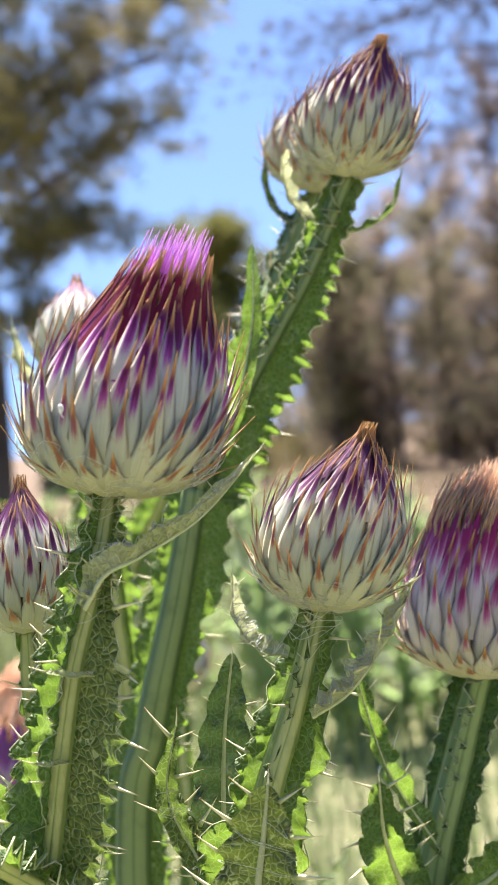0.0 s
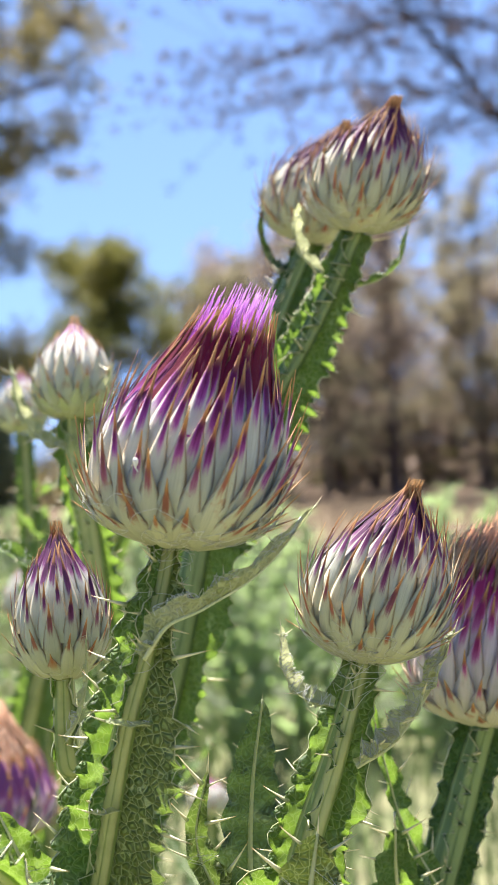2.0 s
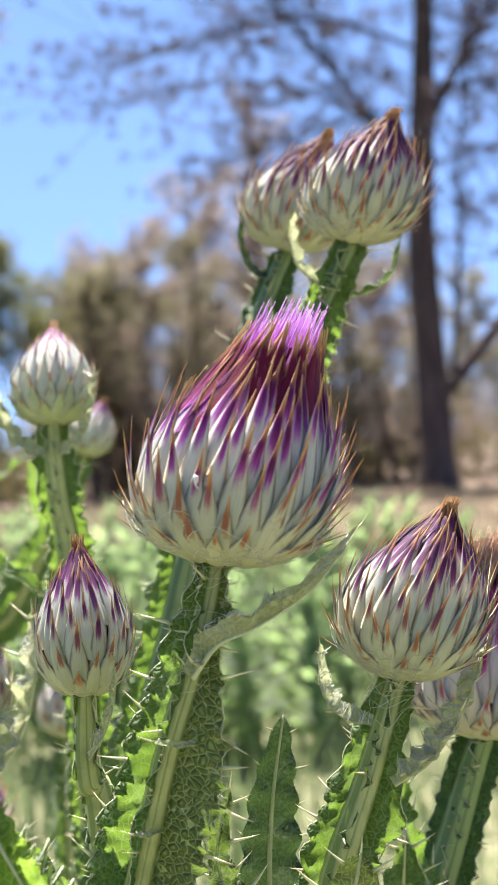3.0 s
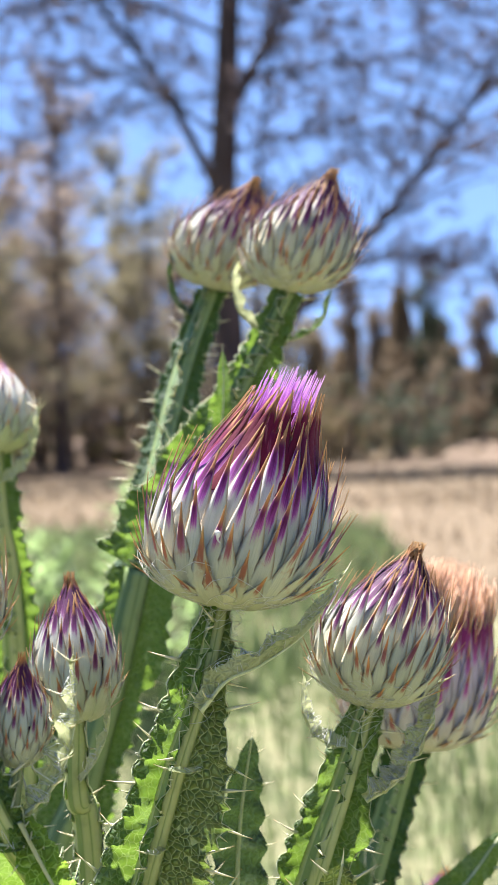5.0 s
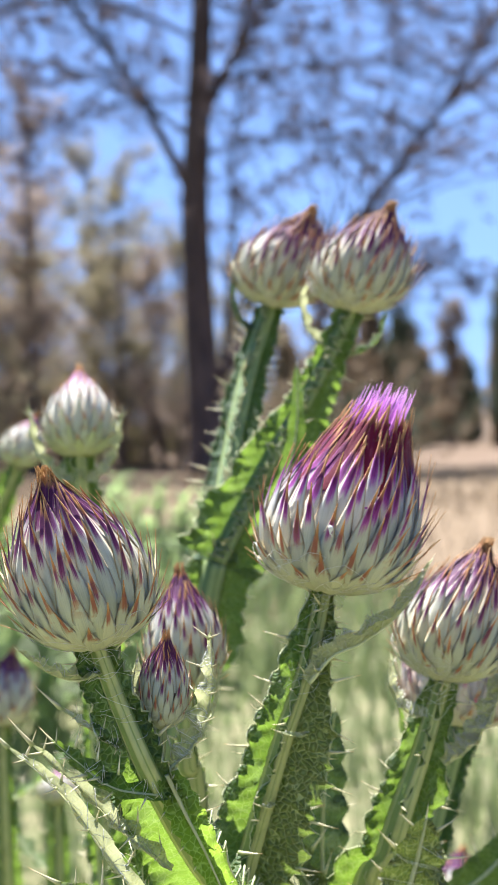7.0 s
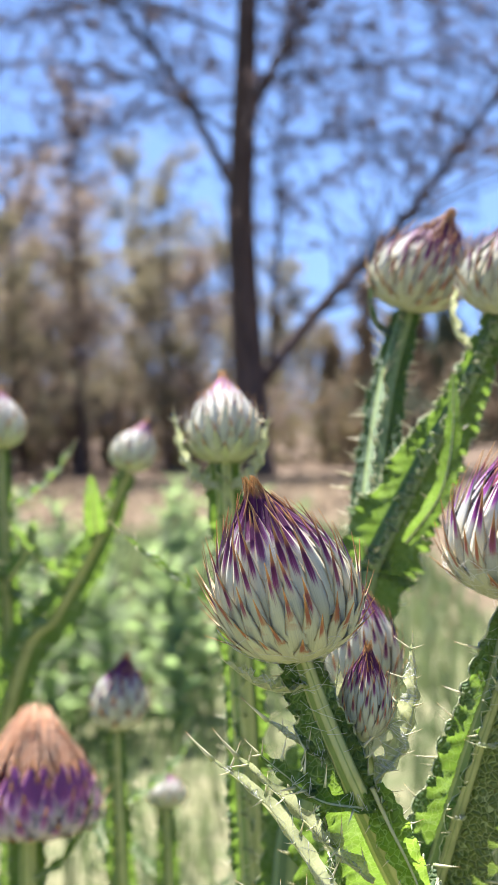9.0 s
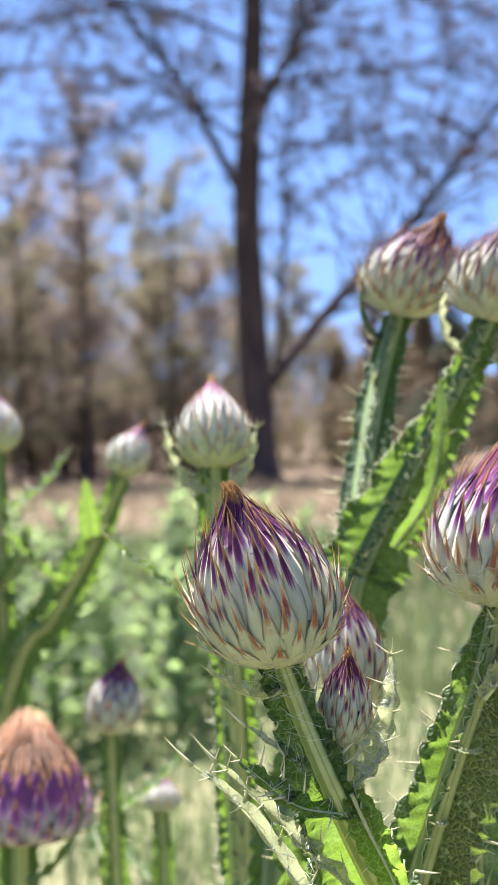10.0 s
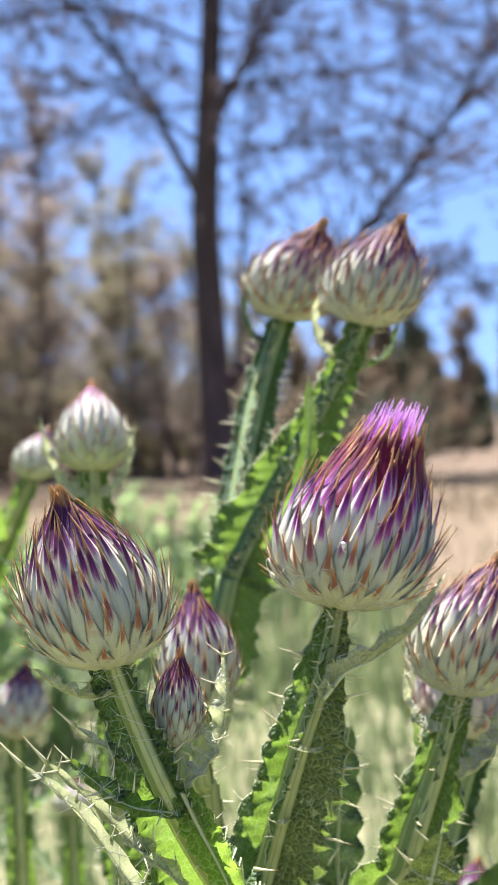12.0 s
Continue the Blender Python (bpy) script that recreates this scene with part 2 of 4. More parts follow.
NEEDLE_GREY = plain_material("sparse_needles_grey", (0.058, 0.048, 0.056), (0.185, 0.132, 0.110), 1.8, 0.7, 0.2, (1, 1, 1), 0, 0.35, True)
NEEDLE_YOUNG = plain_material("young_pine_needles", (0.15, 0.17, 0.035), (0.30, 0.28, 0.08), 1.4, 0.6, 0.3, (1, 1, 1), 0, 0.35, True)
CYPRESS = plain_material("cypress_scales", (0.075, 0.105, 0.060), (0.15, 0.175, 0.10), 1.2, 0.7, 0.1, (1, 1, 1), 0, 0.35, True)
CYPRESS_BROWN = plain_material("scorched_cypress_scales", (0.20, 0.155, 0.095), (0.32, 0.245, 0.15), 1.2, 0.7, 0.25, (1, 1, 1), 0, 0.35, True)
GRASS = plain_material("meadow_grass", (0.12, 0.18, 0.062), (0.25, 0.285, 0.125), 0.7, 0.6, 0.35, (1, 1, 1), 0, 0.4, True)
STRAW = plain_material("dry_straw", (0.23, 0.178, 0.115), (0.33, 0.26, 0.17), 0.6, 0.7, 0.45, (1, 1, 1), 0, 0.3, True)


def spine_material():
    n = Nodes("straw_yellow_spine")
    t, u = n.uv()
    col = n.mix(n.mapr(t, 0.0, 0.35), (0.36, 0.42, 0.18), (0.74, 0.68, 0.42))
    col = n.mix(n.mapr(t, 0.8, 1.0), col, (0.55, 0.30, 0.12))
    return n.done(n.vary(col, n.rand(), 0.15), 0.35, 0.5, 0.15)


SPINE = spine_material()


def ground_material():
    n = Nodes("meadow_soil")
    p = n.add("SeparateXYZ")
    n.put(p.inputs[0], n.add("TexCoord").outputs["Object"])
    patch = n.noise(0.45, 5)
    fine = n.noise(9, 4)
    dry = n.mix(n.mapr(fine, 0.3, 0.7), (0.145, 0.108, 0.066), (0.215, 0.165, 0.105))
    green = n.mix(n.mapr(fine, 0.3, 0.7), (0.118, 0.136, 0.060), (0.225, 0.210, 0.115))
    where = n.math("ADD", n.mapr(n.math("ADD", p.outputs[1], n.math("MULTIPLY", p.outputs[0], 2.2)), 4.5, 9.0, 0.0, 1.0), n.math("MULTIPLY", n.math("SUBTRACT", patch, 0.5), 1.3))
    col = n.mix(n.mapr(where, 0.3, 0.7), green, dry)
    col = n.mix(n.mapr(n.math("ADD", p.outputs[1], n.math("MULTIPLY", patch, 4.0)), 20.5, 24.0), col, (0.17, 0.125, 0.085))
    n.bump(n.noise(25, 4), 0.6, 0.03)
    return n.done(col, 0.95, 0.1)


GROUND = ground_material()


# ---- mesh helpers ----
def mesh_data(name, verts, faces, mat, uv=None, smooth=True, edge=None):
    me = bpy.data.meshes.new(name)
    me.from_pydata([tuple(map(float, v)) for v in verts], [], faces)
    if uv is not None:
        layer = me.uv_layers.new(name="UVMap")
        idx = np.empty(len(me.loops), dtype=np.int32)
        me.loops.foreach_get("vertex_index", idx)
        layer.data.foreach_set("uv", np.asarray(uv, dtype=np.float32)[idx].ravel())
    if edge is not None:
        layer = me.uv_layers.new(name="edge")
        layer.data.foreach_set("uv", np.asarray(edge, dtype=np.float32)[idx].ravel())
    me.polygons.foreach_set("use_smooth", [smooth] * len(me.polygons))
    me.materials.append(mat)
    me.update()
    return me


def part(name, me, parent, label="", matrix=None):
    ob = new(name, me)
    ob.parent = parent
    if matrix is not None:
        ob.matrix_basis = matrix
    return tagged(ob, label=label)


def unit(v):
    v = np.asarray(v, float)
    return v / max(np.linalg.norm(v), 1e-12)


def smooth_path(points, n):
    """n points on a Catmull-Rom curve through the given ones."""
    p = np.asarray(points, float)
    q = np.vstack([2 * p[0] - p[1], p, 2 * p[-1] - p[-2]])
    out = []
    for u in np.linspace(0, len(p) - 1, n):
        i = min(int(u), len(p) - 2)
        f = u - i
        a, b, c, d = q[i], q[i + 1], q[i + 2], q[i + 3]
        out.append(0.5 * (2 * b + (c - a) * f + (2 * a - 5 * b + 4 * c - d) * f * f + (3 * b - a - 3 * c + d) * f ** 3))
    return np.array(out)


def frames_along(path, hint):
    """Tangent and two cross directions at each point; the first cross direction stays near the hint."""
    t = np.gradient(path, axis=0)
    t /= np.linalg.norm(t, axis=1)[:, None]
    h = np.asarray(hint, float)
    a = h[None, :] - t * (t @ h)[:, None]
    a /= np.linalg.norm(a, axis=1)[:, None]
    return t, a, np.cross(t, a)


def tube(path, radii, sides=8, hint=(0.31, -0.95, 0.1), ribs=0.0):
    path = np.asarray(path, float)
    t, a, b = frames_along(path, hint)
    verts, faces, uv = [], [], []
    for i, p in enumerate(path):
        for k in range(sides):
            w = 2 * math.pi * k / sides
            r = radii[i] * (1 + ribs * (1 if k % 2 else -1))
            verts.append(p + r * (math.cos(w) * a[i] + math.sin(w) * b[i]))
            uv.append((i / (len(path) - 1), 1 - abs(2 * k / sides - 1)))
    for i in range(len(path) - 1):
        for k in range(sides):
            k2 = (k + 1) % sides
            faces.append((i * sides + k, i * sides + k2, (i + 1) * sides + k2, (i + 1) * sides + k))
    faces.append(tuple(range(sides))[::-1])
    faces.append(tuple((len(path) - 1) * sides + k for k in range(sides)))
    return verts, faces, uv


def join(pieces):
    verts, faces, uv = [], [], []
    for v, f, u in pieces:
        o = len(verts)
        verts += list(v)
        faces += [tuple(i + o for i in g) for g in f]
        uv += list(u)
    return verts, faces, uv


def spine_mesh():
    path = [(0, 0, 0), (0.02, 0, 0.25), (0.05, 0, 0.6), (0.10, 0, 1.0)]
    v, f, u = tube(path, [0.075, 0.05, 0.026, 0.004], 5)
    return mesh_data("spine", v, f, SPINE, u)


SPINE_MESH = spine_mesh()


def aim(p, d, length, roll=0.0):
    """Pose of a spine of that length at p along d."""
    q = Vector(unit(d)).to_track_quat("Z", "X")
    return Matrix.LocRotScale(Vector(p), q, (length, length, length)) @ Matrix.Rotation(roll, 4, "Z")


# ---- thistle parts ----
CLOSED = ((0.0, 0.20), (0.04, 0.50), (0.11, 0.78), (0.22, 0.95), (0.36, 1.0), (0.50, 0.93), (0.63, 0.75), (0.76, 0.48), (0.88, 0.21), (1.0, 0.03))
OPEN = ((0.0, 0.22), (0.04, 0.58), (0.10, 0.84), (0.20, 0.98), (0.33, 1.0), (0.46, 0.95), (0.60, 0.82), (0.74, 0.63), (0.88, 0.48), (1.0, 0.40))
BROAD = ((0.0, 0.22), (0.05, 0.60), (0.12, 0.86), (0.22, 0.98), (0.36, 1.0), (0.50, 0.97), (0.64, 0.90), (0.78, 0.84), (0.90, 0.78), (1.0, 0.72))


def rotation_to(z):
    z = unit(z)
    x = unit(np.cross((0.0, 1.0, 0.0), z))
    return np.column_stack([x, np.cross(z, x), z])


def flower_head(plant, base, tip, radius, profile=CLOSED, count=150, mat=BRACT, florets=None, seed=1, web=10, length=1.0, top_row=0.68):
    """Thistle flower head from base to tip: a solid body, bracts in a spiral and, if open, a tuft of florets."""
    rnd = random.Random(seed)
    base, tip = np.asarray(base, float), np.asarray(tip, float)
    o = np.asarray(plant.location)
    v = tip - base
    zax = unit(0.45 * np.array((0, 0, 1.0)) + 0.55 * unit(v))
    hgt = float(v @ zax)
    bend = v - zax * hgt
    rot = rotation_to(zax)

    def place(p):
        p = np.asarray(p, float)
        f = np.clip(p[:, 2] / hgt, 0, 1.4) ** 1.9
        return base - o + p @ rot.T + f[:, None] * bend

    hs = np.array([h * hgt for h, r in profile])
    rs = np.array([r * radius for h, r in profile])
    fine_h = np.interp(np.linspace(0, 1, 90), np.linspace(0, 1, len(hs)), hs)
    fine_r = np.interp(np.linspace(0, 1, 90), np.linspace(0, 1, len(rs)), rs)
    ker = np.ones(9) / 9
    fine_r[4:-4] = np.convolve(fine_r, ker, "valid")
    arc = np.concatenate([[0], np.cumsum(np.hypot(np.diff(fine_h), np.diff(fine_r)))])
    total = arc[-1]
    # body
    verts, faces, uv = [], [], []
    sides = 24
    rows = list(range(0, 90, 6)) + [89]
    for i in rows:
        for k in range(sides):
            w = 2 * math.pi * k / sides
            core = fine_r[i] * (0.86 - 0.28 * i / 90)
            verts.append((core * math.cos(w), core * math.sin(w), fine_h[i] * 0.93 + hgt * 0.01))
            uv.append((min(0.70, 0.20 + 1.1 * i / 90), i / 90))
    for i in range(len(rows) - 1):
        for k in range(sides):
            k2 = (k + 1) % sides
            faces.append((i * sides + k, i * sides + k2, (i + 1) * sides + k2, (i + 1) * sides + k))
    faces.append(tuple(range(sides))[::-1])
    faces.append(tuple((len(rows) - 1) * sides + k for k in range(sides)))
    head = part("flower_head", mesh_data("flower_head", place(verts), faces, mat, uv, True, [(0.5, 0.5 * math.sin(i * 2.7)) for i in range(len(verts))]), plant)
    # bracts
    st = np.array([0, 0.12, 0.25, 0.38, 0.48, 0.58, 0.68, 0.82, 1.0])
    outer = np.array([1.0, 1.0, 0.98, 0.88, 0.75, 0.58, 0.38, 0.15, 0.03])
    inner = np.array([0.88, 0.95, 1.0, 0.95, 0.86, 0.72, 0.52, 0.20, 0.03])
    for k in range(count):
        u = (k + 0.5) / count
        ang = k * 2.399963 + rnd.uniform(-0.06, 0.06)
        s0 = total * (0.012 + top_row * u ** 0.92)
        ln = total * length * (0.27 + 0.10 * min(1.0, u / 0.42) + 0.08 * u) * rnd.uniform(0.90, 1.12)
        ln = max(min(ln, total * 1.03 - s0), total * 0.20)
        high = min(1.0, max(0.0, (u - 0.35) / 0.35))
        shape = outer + (inner - outer) * high
        hug = 0.50 + 0.22 * high + 0.26 * max(0.0, (u - 0.75) / 0.25)
        follow = 0.93 - 0.17 * math.sin(math.pi * min(u * 1.4, 1)) + rnd.uniform(-0.05, 0.04)
        wid = radius * (0.166 - (0.048 if profile is OPEN else 0.070) * u) * rnd.uniform(0.9, 1.1) * (180 / count) ** 0.5
        r, h = np.interp(s0, arc, fine_r) * 0.965, np.interp(s0, arc, fine_h)
        flare = rnd.uniform(-0.04, 0.02) * (1 - 0.5 * high)
        d0 = None
        pts = []
        last = 0.0
        for t in st:
            s = min(s0 + t * ln, total * 0.999)
            dr = np.interp(s + total * 0.01, arc, fine_r) - np.interp(s - total * 0.01, arc, fine_r)
            dh = np.interp(s + total * 0.01, arc, fine_h) - np.interp(s - total * 0.01, arc, fine_h)
            a = math.atan2(dh, dr)
            if d0 is None:
                d0 = a
            a2 = d0 + (a - d0) * follow - 0.036 if t < hug else last - flare
            if pts:
                step = (t - pt) * ln
                r += step * math.cos(a2)
                h += step * math.sin(a2)
            last, pt = a2, t
            r = max(r, 0.0006)
            pts.append((r, h, a2))
        twist = rnd.uniform(-0.08, 0.08)
        ca, sa = math.cos(ang), math.sin(ang)
        verts, uv, faces, edge = [], [], [], []
        for (r, h, a2), t, sh in zip(pts, st, shape):
            w = wid * sh
            th = wid * (0.10 * sh + 0.035)
            nr, nh = math.sin(a2), -math.cos(a2)
            side = twist * t * t * ln
            for x, y in ((-w, -0.25 * th), (-w * 0.5, th * 0.65), (0, th), (w * 0.5, th * 0.65), (w, -0.25 * th)):
                y -= (x * x) / (2 * max(r, 0.3 * radius)) * 0.8
                px, py = r + nr * y, x + side
                verts.append((px * ca - py * sa, px * sa + py * ca, h + nh * y))
                uv.append((t, u))
                edge.append((abs(x) / max(w, 1e-9), x / wid))
        for i in range(len(st) - 1):
            for j in range(4):
                faces.append((i * 5 + j, i * 5 + j + 1, (i + 1) * 5 + j + 1, (i + 1) * 5 + j))
            faces.append((i * 5 + 4, i * 5, (i + 1) * 5, (i + 1) * 5 + 4))
        part("bract", mesh_data("bract", place(verts), faces, mat, uv, True, edge), head)
    # florets
    if florets:
        fmat, num, low, high, spread, inner = florets
        pieces = []
        for k in range(num):
            q = math.sqrt((k + 0.5) / num)
            ang = k * 2.399963 + rnd.uniform(-0.1, 0.1)
            r0 = radius * inner * q
            top = hgt * (high - (high - 1.0) * (0.75 if num > 200 else 0.3) * q ** 3 + rnd.uniform(-0.09, 0.05))
            r1 = r0 * spread + rnd.uniform(-0.04, 0.04) * radius * (2.5 if num > 200 else 1)
            p = [(r0 * math.cos(ang), r0 * math.sin(ang), hgt * low),
                 ((0.6 * r0 + 0.4 * r1) * 1.08 * math.cos(ang), (0.6 * r0 + 0.4 * r1) * 1.08 * math.sin(ang), (hgt * low + top) / 2),
                 (r1 * math.cos(ang + 0.08), r1 * math.sin(ang + 0.08), top)]
            p = smooth_path(p, 6)
            wr = radius * (0.012 if num > 200 else 0.013)
            piece = tube(p, [wr, wr, wr * 1.1, wr * 0.9, wr * 0.6, wr * 0.2], 4)
            if num > 200:
                pieces.append(piece)
            else:
                part("floret", mesh_data("floret", place(piece[0]), piece[1], fmat, piece[2]), head)
        if pieces:
            v2, f2, u2 = join(pieces)
            tagged(part("tuft", mesh_data("tuft", place(v2), f2, fmat, u2), head, "rusty tuft of withered florets"), kind="stuff")
    # cobweb hairs round the base
    if web:
        pieces = []
        for k in range(web):
            a0 = rnd.uniform(0, 2 * math.pi)
            i0 = rnd.uniform(0.02, 0.30)
            p = []
            for j in range(9):
                ss = total * (i0 + 0.06 * math.sin(j * 0.9 + k) + rnd.uniform(-0.01, 0.01))
                rr = np.interp(ss, arc, fine_r) * 1.05 + radius * 0.03
                aa = a0 + j * rnd.uniform(0.07, 0.16)
                p.append((rr * math.cos(aa), rr * math.sin(aa), np.interp(ss, arc, fine_h)))
            pieces.append(tube(smooth_path(p, 17), [radius * 0.0038] * 17, 3))
        v2, f2, u2 = join(pieces)
        part("cobweb", mesh_data("cobweb", place(v2), f2, COBWEB, u2), head, "fine white cobweb hairs")
    return head


def spines_on(owner, spots):
    for p, d, ln in spots:
        part("spine", SPINE_MESH, owner, matrix=aim(p, d, ln))


def quilt(p, s, v, w):
    """Relief of a crinkled blade between slanting side veins, in metres."""
    slip = noise.noise((p[0] * 70, p[1] * 70, p[2] * 70 + v)) * 0.9
    ridge = abs(math.sin(math.pi * ((s - 0.55 * v * w) / 0.0046 + slip)))
    rough = noise.noise((p[0] * 260, p[1] * 260 + v * 2.5, p[2] * 260 + v * 4.0))
    return (0.00050 * (1 - ridge) + 0.0008 * rough) * min(1.0, 4 * v) * min(1.0, w / 0.006)


def wing(plant, path, radius, angle, widths, seed, lobe=0.014, ruffle=0.0022, spine=0.007, mat=LEAF, every=1, deep=0.12, fine_grid=True):
    """Leafy wing that runs down a stem, with a wavy lobed margin and spines. angle: direction round the stem, from +x to +y."""
    rnd = random.Random(seed)
    o = np.asarray(plant.location)
    path = np.asarray(path) - o
    hint = (math.cos(angle), math.sin(angle), 0)
    dist = np.concatenate([[0], np.cumsum(np.linalg.norm(np.diff(path, axis=0), axis=1))])
    n = max(int(dist[-1] / (0.0009 if fine_grid else 0.0018)), 12)
    ss = np.linspace(0, dist[-1], n)
    pp = np.column_stack([np.interp(ss, dist, path[:, i]) for i in range(3)])
    t, a, b = frames_along(pp, hint)
    wid = np.interp(ss / dist[-1], np.linspace(0, 1, len(widths)), widths)
    ph, ph2 = rnd.uniform(0, 6), rnd.uniform(0, 6)
    phase = ss / lobe * math.pi + ph + 0.8 * np.sin(ss / lobe * 0.9 + ph2)
    phase += np.array([1.5 * noise.noise((x * 110, ph, ph2)) for x in ss])
    wid = wid * np.array([1 + 0.32 * noise.noise((x * 75, ph2, ph)) for x in ss])
    lob = 1 - deep + deep * np.abs(np.sin(phase))
    across = (0.0, 0.14, 0.28, 0.42, 0.56, 0.70, 0.82, 0.92, 1.0)
    verts, faces, uv = [], [], []
    for i in range(n):
        for v in across:
            w = radius * 0.7 + wid[i] * lob[i] * v * (1 - 0.20 * v ** 4 * (0.5 + 0.5 * math.sin(phase[i] * 4.3 + ph2 + 1.4)))
            off = ruffle * (0.55 * v * v * math.sin(phase[i] * 2.0) + 1.1 * v ** 4 * math.sin(phase[i] * 4.3 + ph2)) + quilt(pp[i], ss[i], v, wid[i])
            verts.append(pp[i] + a[i] * w + b[i] * off)
            uv.append((v, ss[i]))
    m = len(across)
    for i in range(n - 1):
        for j in range(m - 1):
            faces.append((i * m + j, i * m + j + 1, (i + 1) * m + j + 1, (i + 1) * m + j))
    ob = part("wing", mesh_data("wing", verts, faces, mat, uv), plant)
    if fine_grid:
        rim = np.asarray([verts[i * m + m - 1] for i in range(0, n, 2)])
        v2, f2, u2 = tube(rim, [0.00033 if ruffle > 0.002 else 0.0002] * len(rim), 3)
        part("margin", mesh_data("margin", v2, f2, RIB, u2), ob, "thin pale crinkled margin")
    spots = []
    peaks = [i for i in range(1, n - 1) if lob[i] >= lob[i - 1] and lob[i] > lob[i + 1]]
    for c, i in enumerate(peaks):
        if c % every:
            continue
        p = np.asarray(verts[i * m + m - 1])
        d = a[i] + b[i] * rnd.uniform(-0.7, 0.7) - t[i] * rnd.uniform(-0.2, 0.5)
        spots.append((p - unit(d) * 0.0008, d, spine * rnd.uniform(0.55, 1.35)))
        if rnd.random() < 0.6:
            j = min(i + 2, n - 1)
            spots.append((np.asarray(verts[j * m + m - 1]), d + b[i] * rnd.uniform(-0.8, 0.8), spine * rnd.uniform(0.3, 0.6)))
    spines_on(ob, spots)
    return ob


def stem(plant, path, r0, r1, name="stem", mat=STEM):
    o = np.asarray(plant.location)
    v, f, u = tube(np.asarray(path) - o, np.linspace(r0, r1, len(path)), 10, ribs=0.09)
    return part(name, mesh_data(name, v, f, mat, u), plant)


def leaf(plant, points, width, normal, seed, fold=0.25, ruffle=0.15, lobes=6, spine=0.006, mat=LEAF, label="", tip_spine=0.006, blunt=0.5, web=0):
    """Lance-shaped spiny leaf along a midrib, the face turned towards normal."""
    rnd = random.Random(seed)
    o = np.asarray(plant.location)
    n = 56
    p = smooth_path(np.asarray(points, float) - o, n)
    t, nn, side = frames_along(p, normal)
    verts, faces, uv = [], [], []
    across = (-1, -0.86, -0.6, -0.3, 0, 0.3, 0.6, 0.86, 1)
    m = len(across)
    ph = rnd.uniform(0, 6)
    lobev = []
    span = float(np.sum(np.linalg.norm(np.diff(p, axis=0), axis=1)))
    for i in range(n):
        f = i / (n - 1)
        w = width * (math.sin(math.pi * min(f * 0.93 + 0.07, 1)) ** blunt) * (1 - 0.35 * f)
        lo = 0.80 + 0.20 * abs(math.sin(lobes * math.pi * f + ph))
        lobev.append(lo)
        for v in across:
            ww = w * (lo if abs(v) > 0.5 else 1) * v
            off = fold * abs(ww) + ruffle * w * v * v * math.sin(lobes * 2 * math.pi * f + ph + (1.3 if v > 0 else 0)) \
                + quilt(p[i], f * span, abs(v), w)
            verts.append(p[i] + side[i] * ww * math.cos(fold) + nn[i] * off)
            uv.append((f, v))
    for i in range(n - 1):
        for j in range(m - 1):
            faces.append((i * m + j, i * m + j + 1, (i + 1) * m + j + 1, (i + 1) * m + j))
    ob = part("leaf", mesh_data("leaf", verts, faces, mat, uv), plant, label)
    v2, f2, u2 = tube(p + nn * width * 0.015, np.linspace(width * 0.11, width * 0.03, n), 6)
    part("midrib", mesh_data("midrib", v2, f2, RIB, u2), ob, "pale raised midrib")
    spots = []
    if spine:
        for i in range(2, n - 2):
            if lobev[i] >= lobev[i - 1] and lobev[i] > lobev[i + 1]:
                for j, sg in ((0, -1), (m - 1, 1)):
                    d = side[i] * sg * 1.0 + t[i] * rnd.uniform(0.2, 0.8) + nn[i] * rnd.uniform(-0.2, 0.7)
                    spots.append((np.asarray(verts[i * m + j]) - unit(d) * 0.0006, d, spine * rnd.uniform(0.6, 1.3)))
    if tip_spine:
        spots.append((p[-1] - t[-1] * 0.0008, t[-1], tip_spine))
    spines_on(ob, spots)
    if web:
        pieces = []
        for k in range(web):
            i = rnd.randrange(3, n - 6)
            q = [np.asarray(verts[(i + rnd.randrange(0, 5)) * m + rnd.randrange(m)]) + nn[i] * 0.0012 * rnd.random() for _ in range(4)]
            pieces.append(tube(smooth_path(q, 9), [0.00009] * 9, 3))
        v2, f2, u2 = join(pieces)
        part("cobweb", mesh_data("cobweb", v2, f2, COBWEB, u2), ob, "tangled white cobweb hairs")
    return ob


def neck_web(plant, path, reach, count, seed):
    """Loose cobweb hairs strung round the neck of a stem."""
    rnd = random.Random(seed)
    o = np.asarray(plant.location)
    pieces = []
    for _ in range(count):
        i = rnd.randrange(0, len(path))
        a, c = rnd.uniform(0, 6.28), np.asarray(path[i]) - o
        q = [c + np.array((math.cos(a + k * 0.8) * reach * rnd.uniform(0.6, 1.15), math.sin(a + k * 0.8) * reach * rnd.uniform(0.6, 1.15), rnd.uniform(-0.003, 0.003))) for k in range(5)]
        pieces.append(tube(smooth_path(q, 13), [0.00007] * 13, 3))
    v, f, u = join(pieces)
    part("cobweb", mesh_data("cobweb", v, f, COBWEB, u), plant, "loose white cobweb hairs")


def thistle(base, label, group="thistles in the meadow"):
    e = new("thistle")
    e.location = base
    bpy.context.view_layer.update()
    return tagged(e, label, "thistle", group)


def line(*pts, n=40):
    return smooth_path(pts, n)


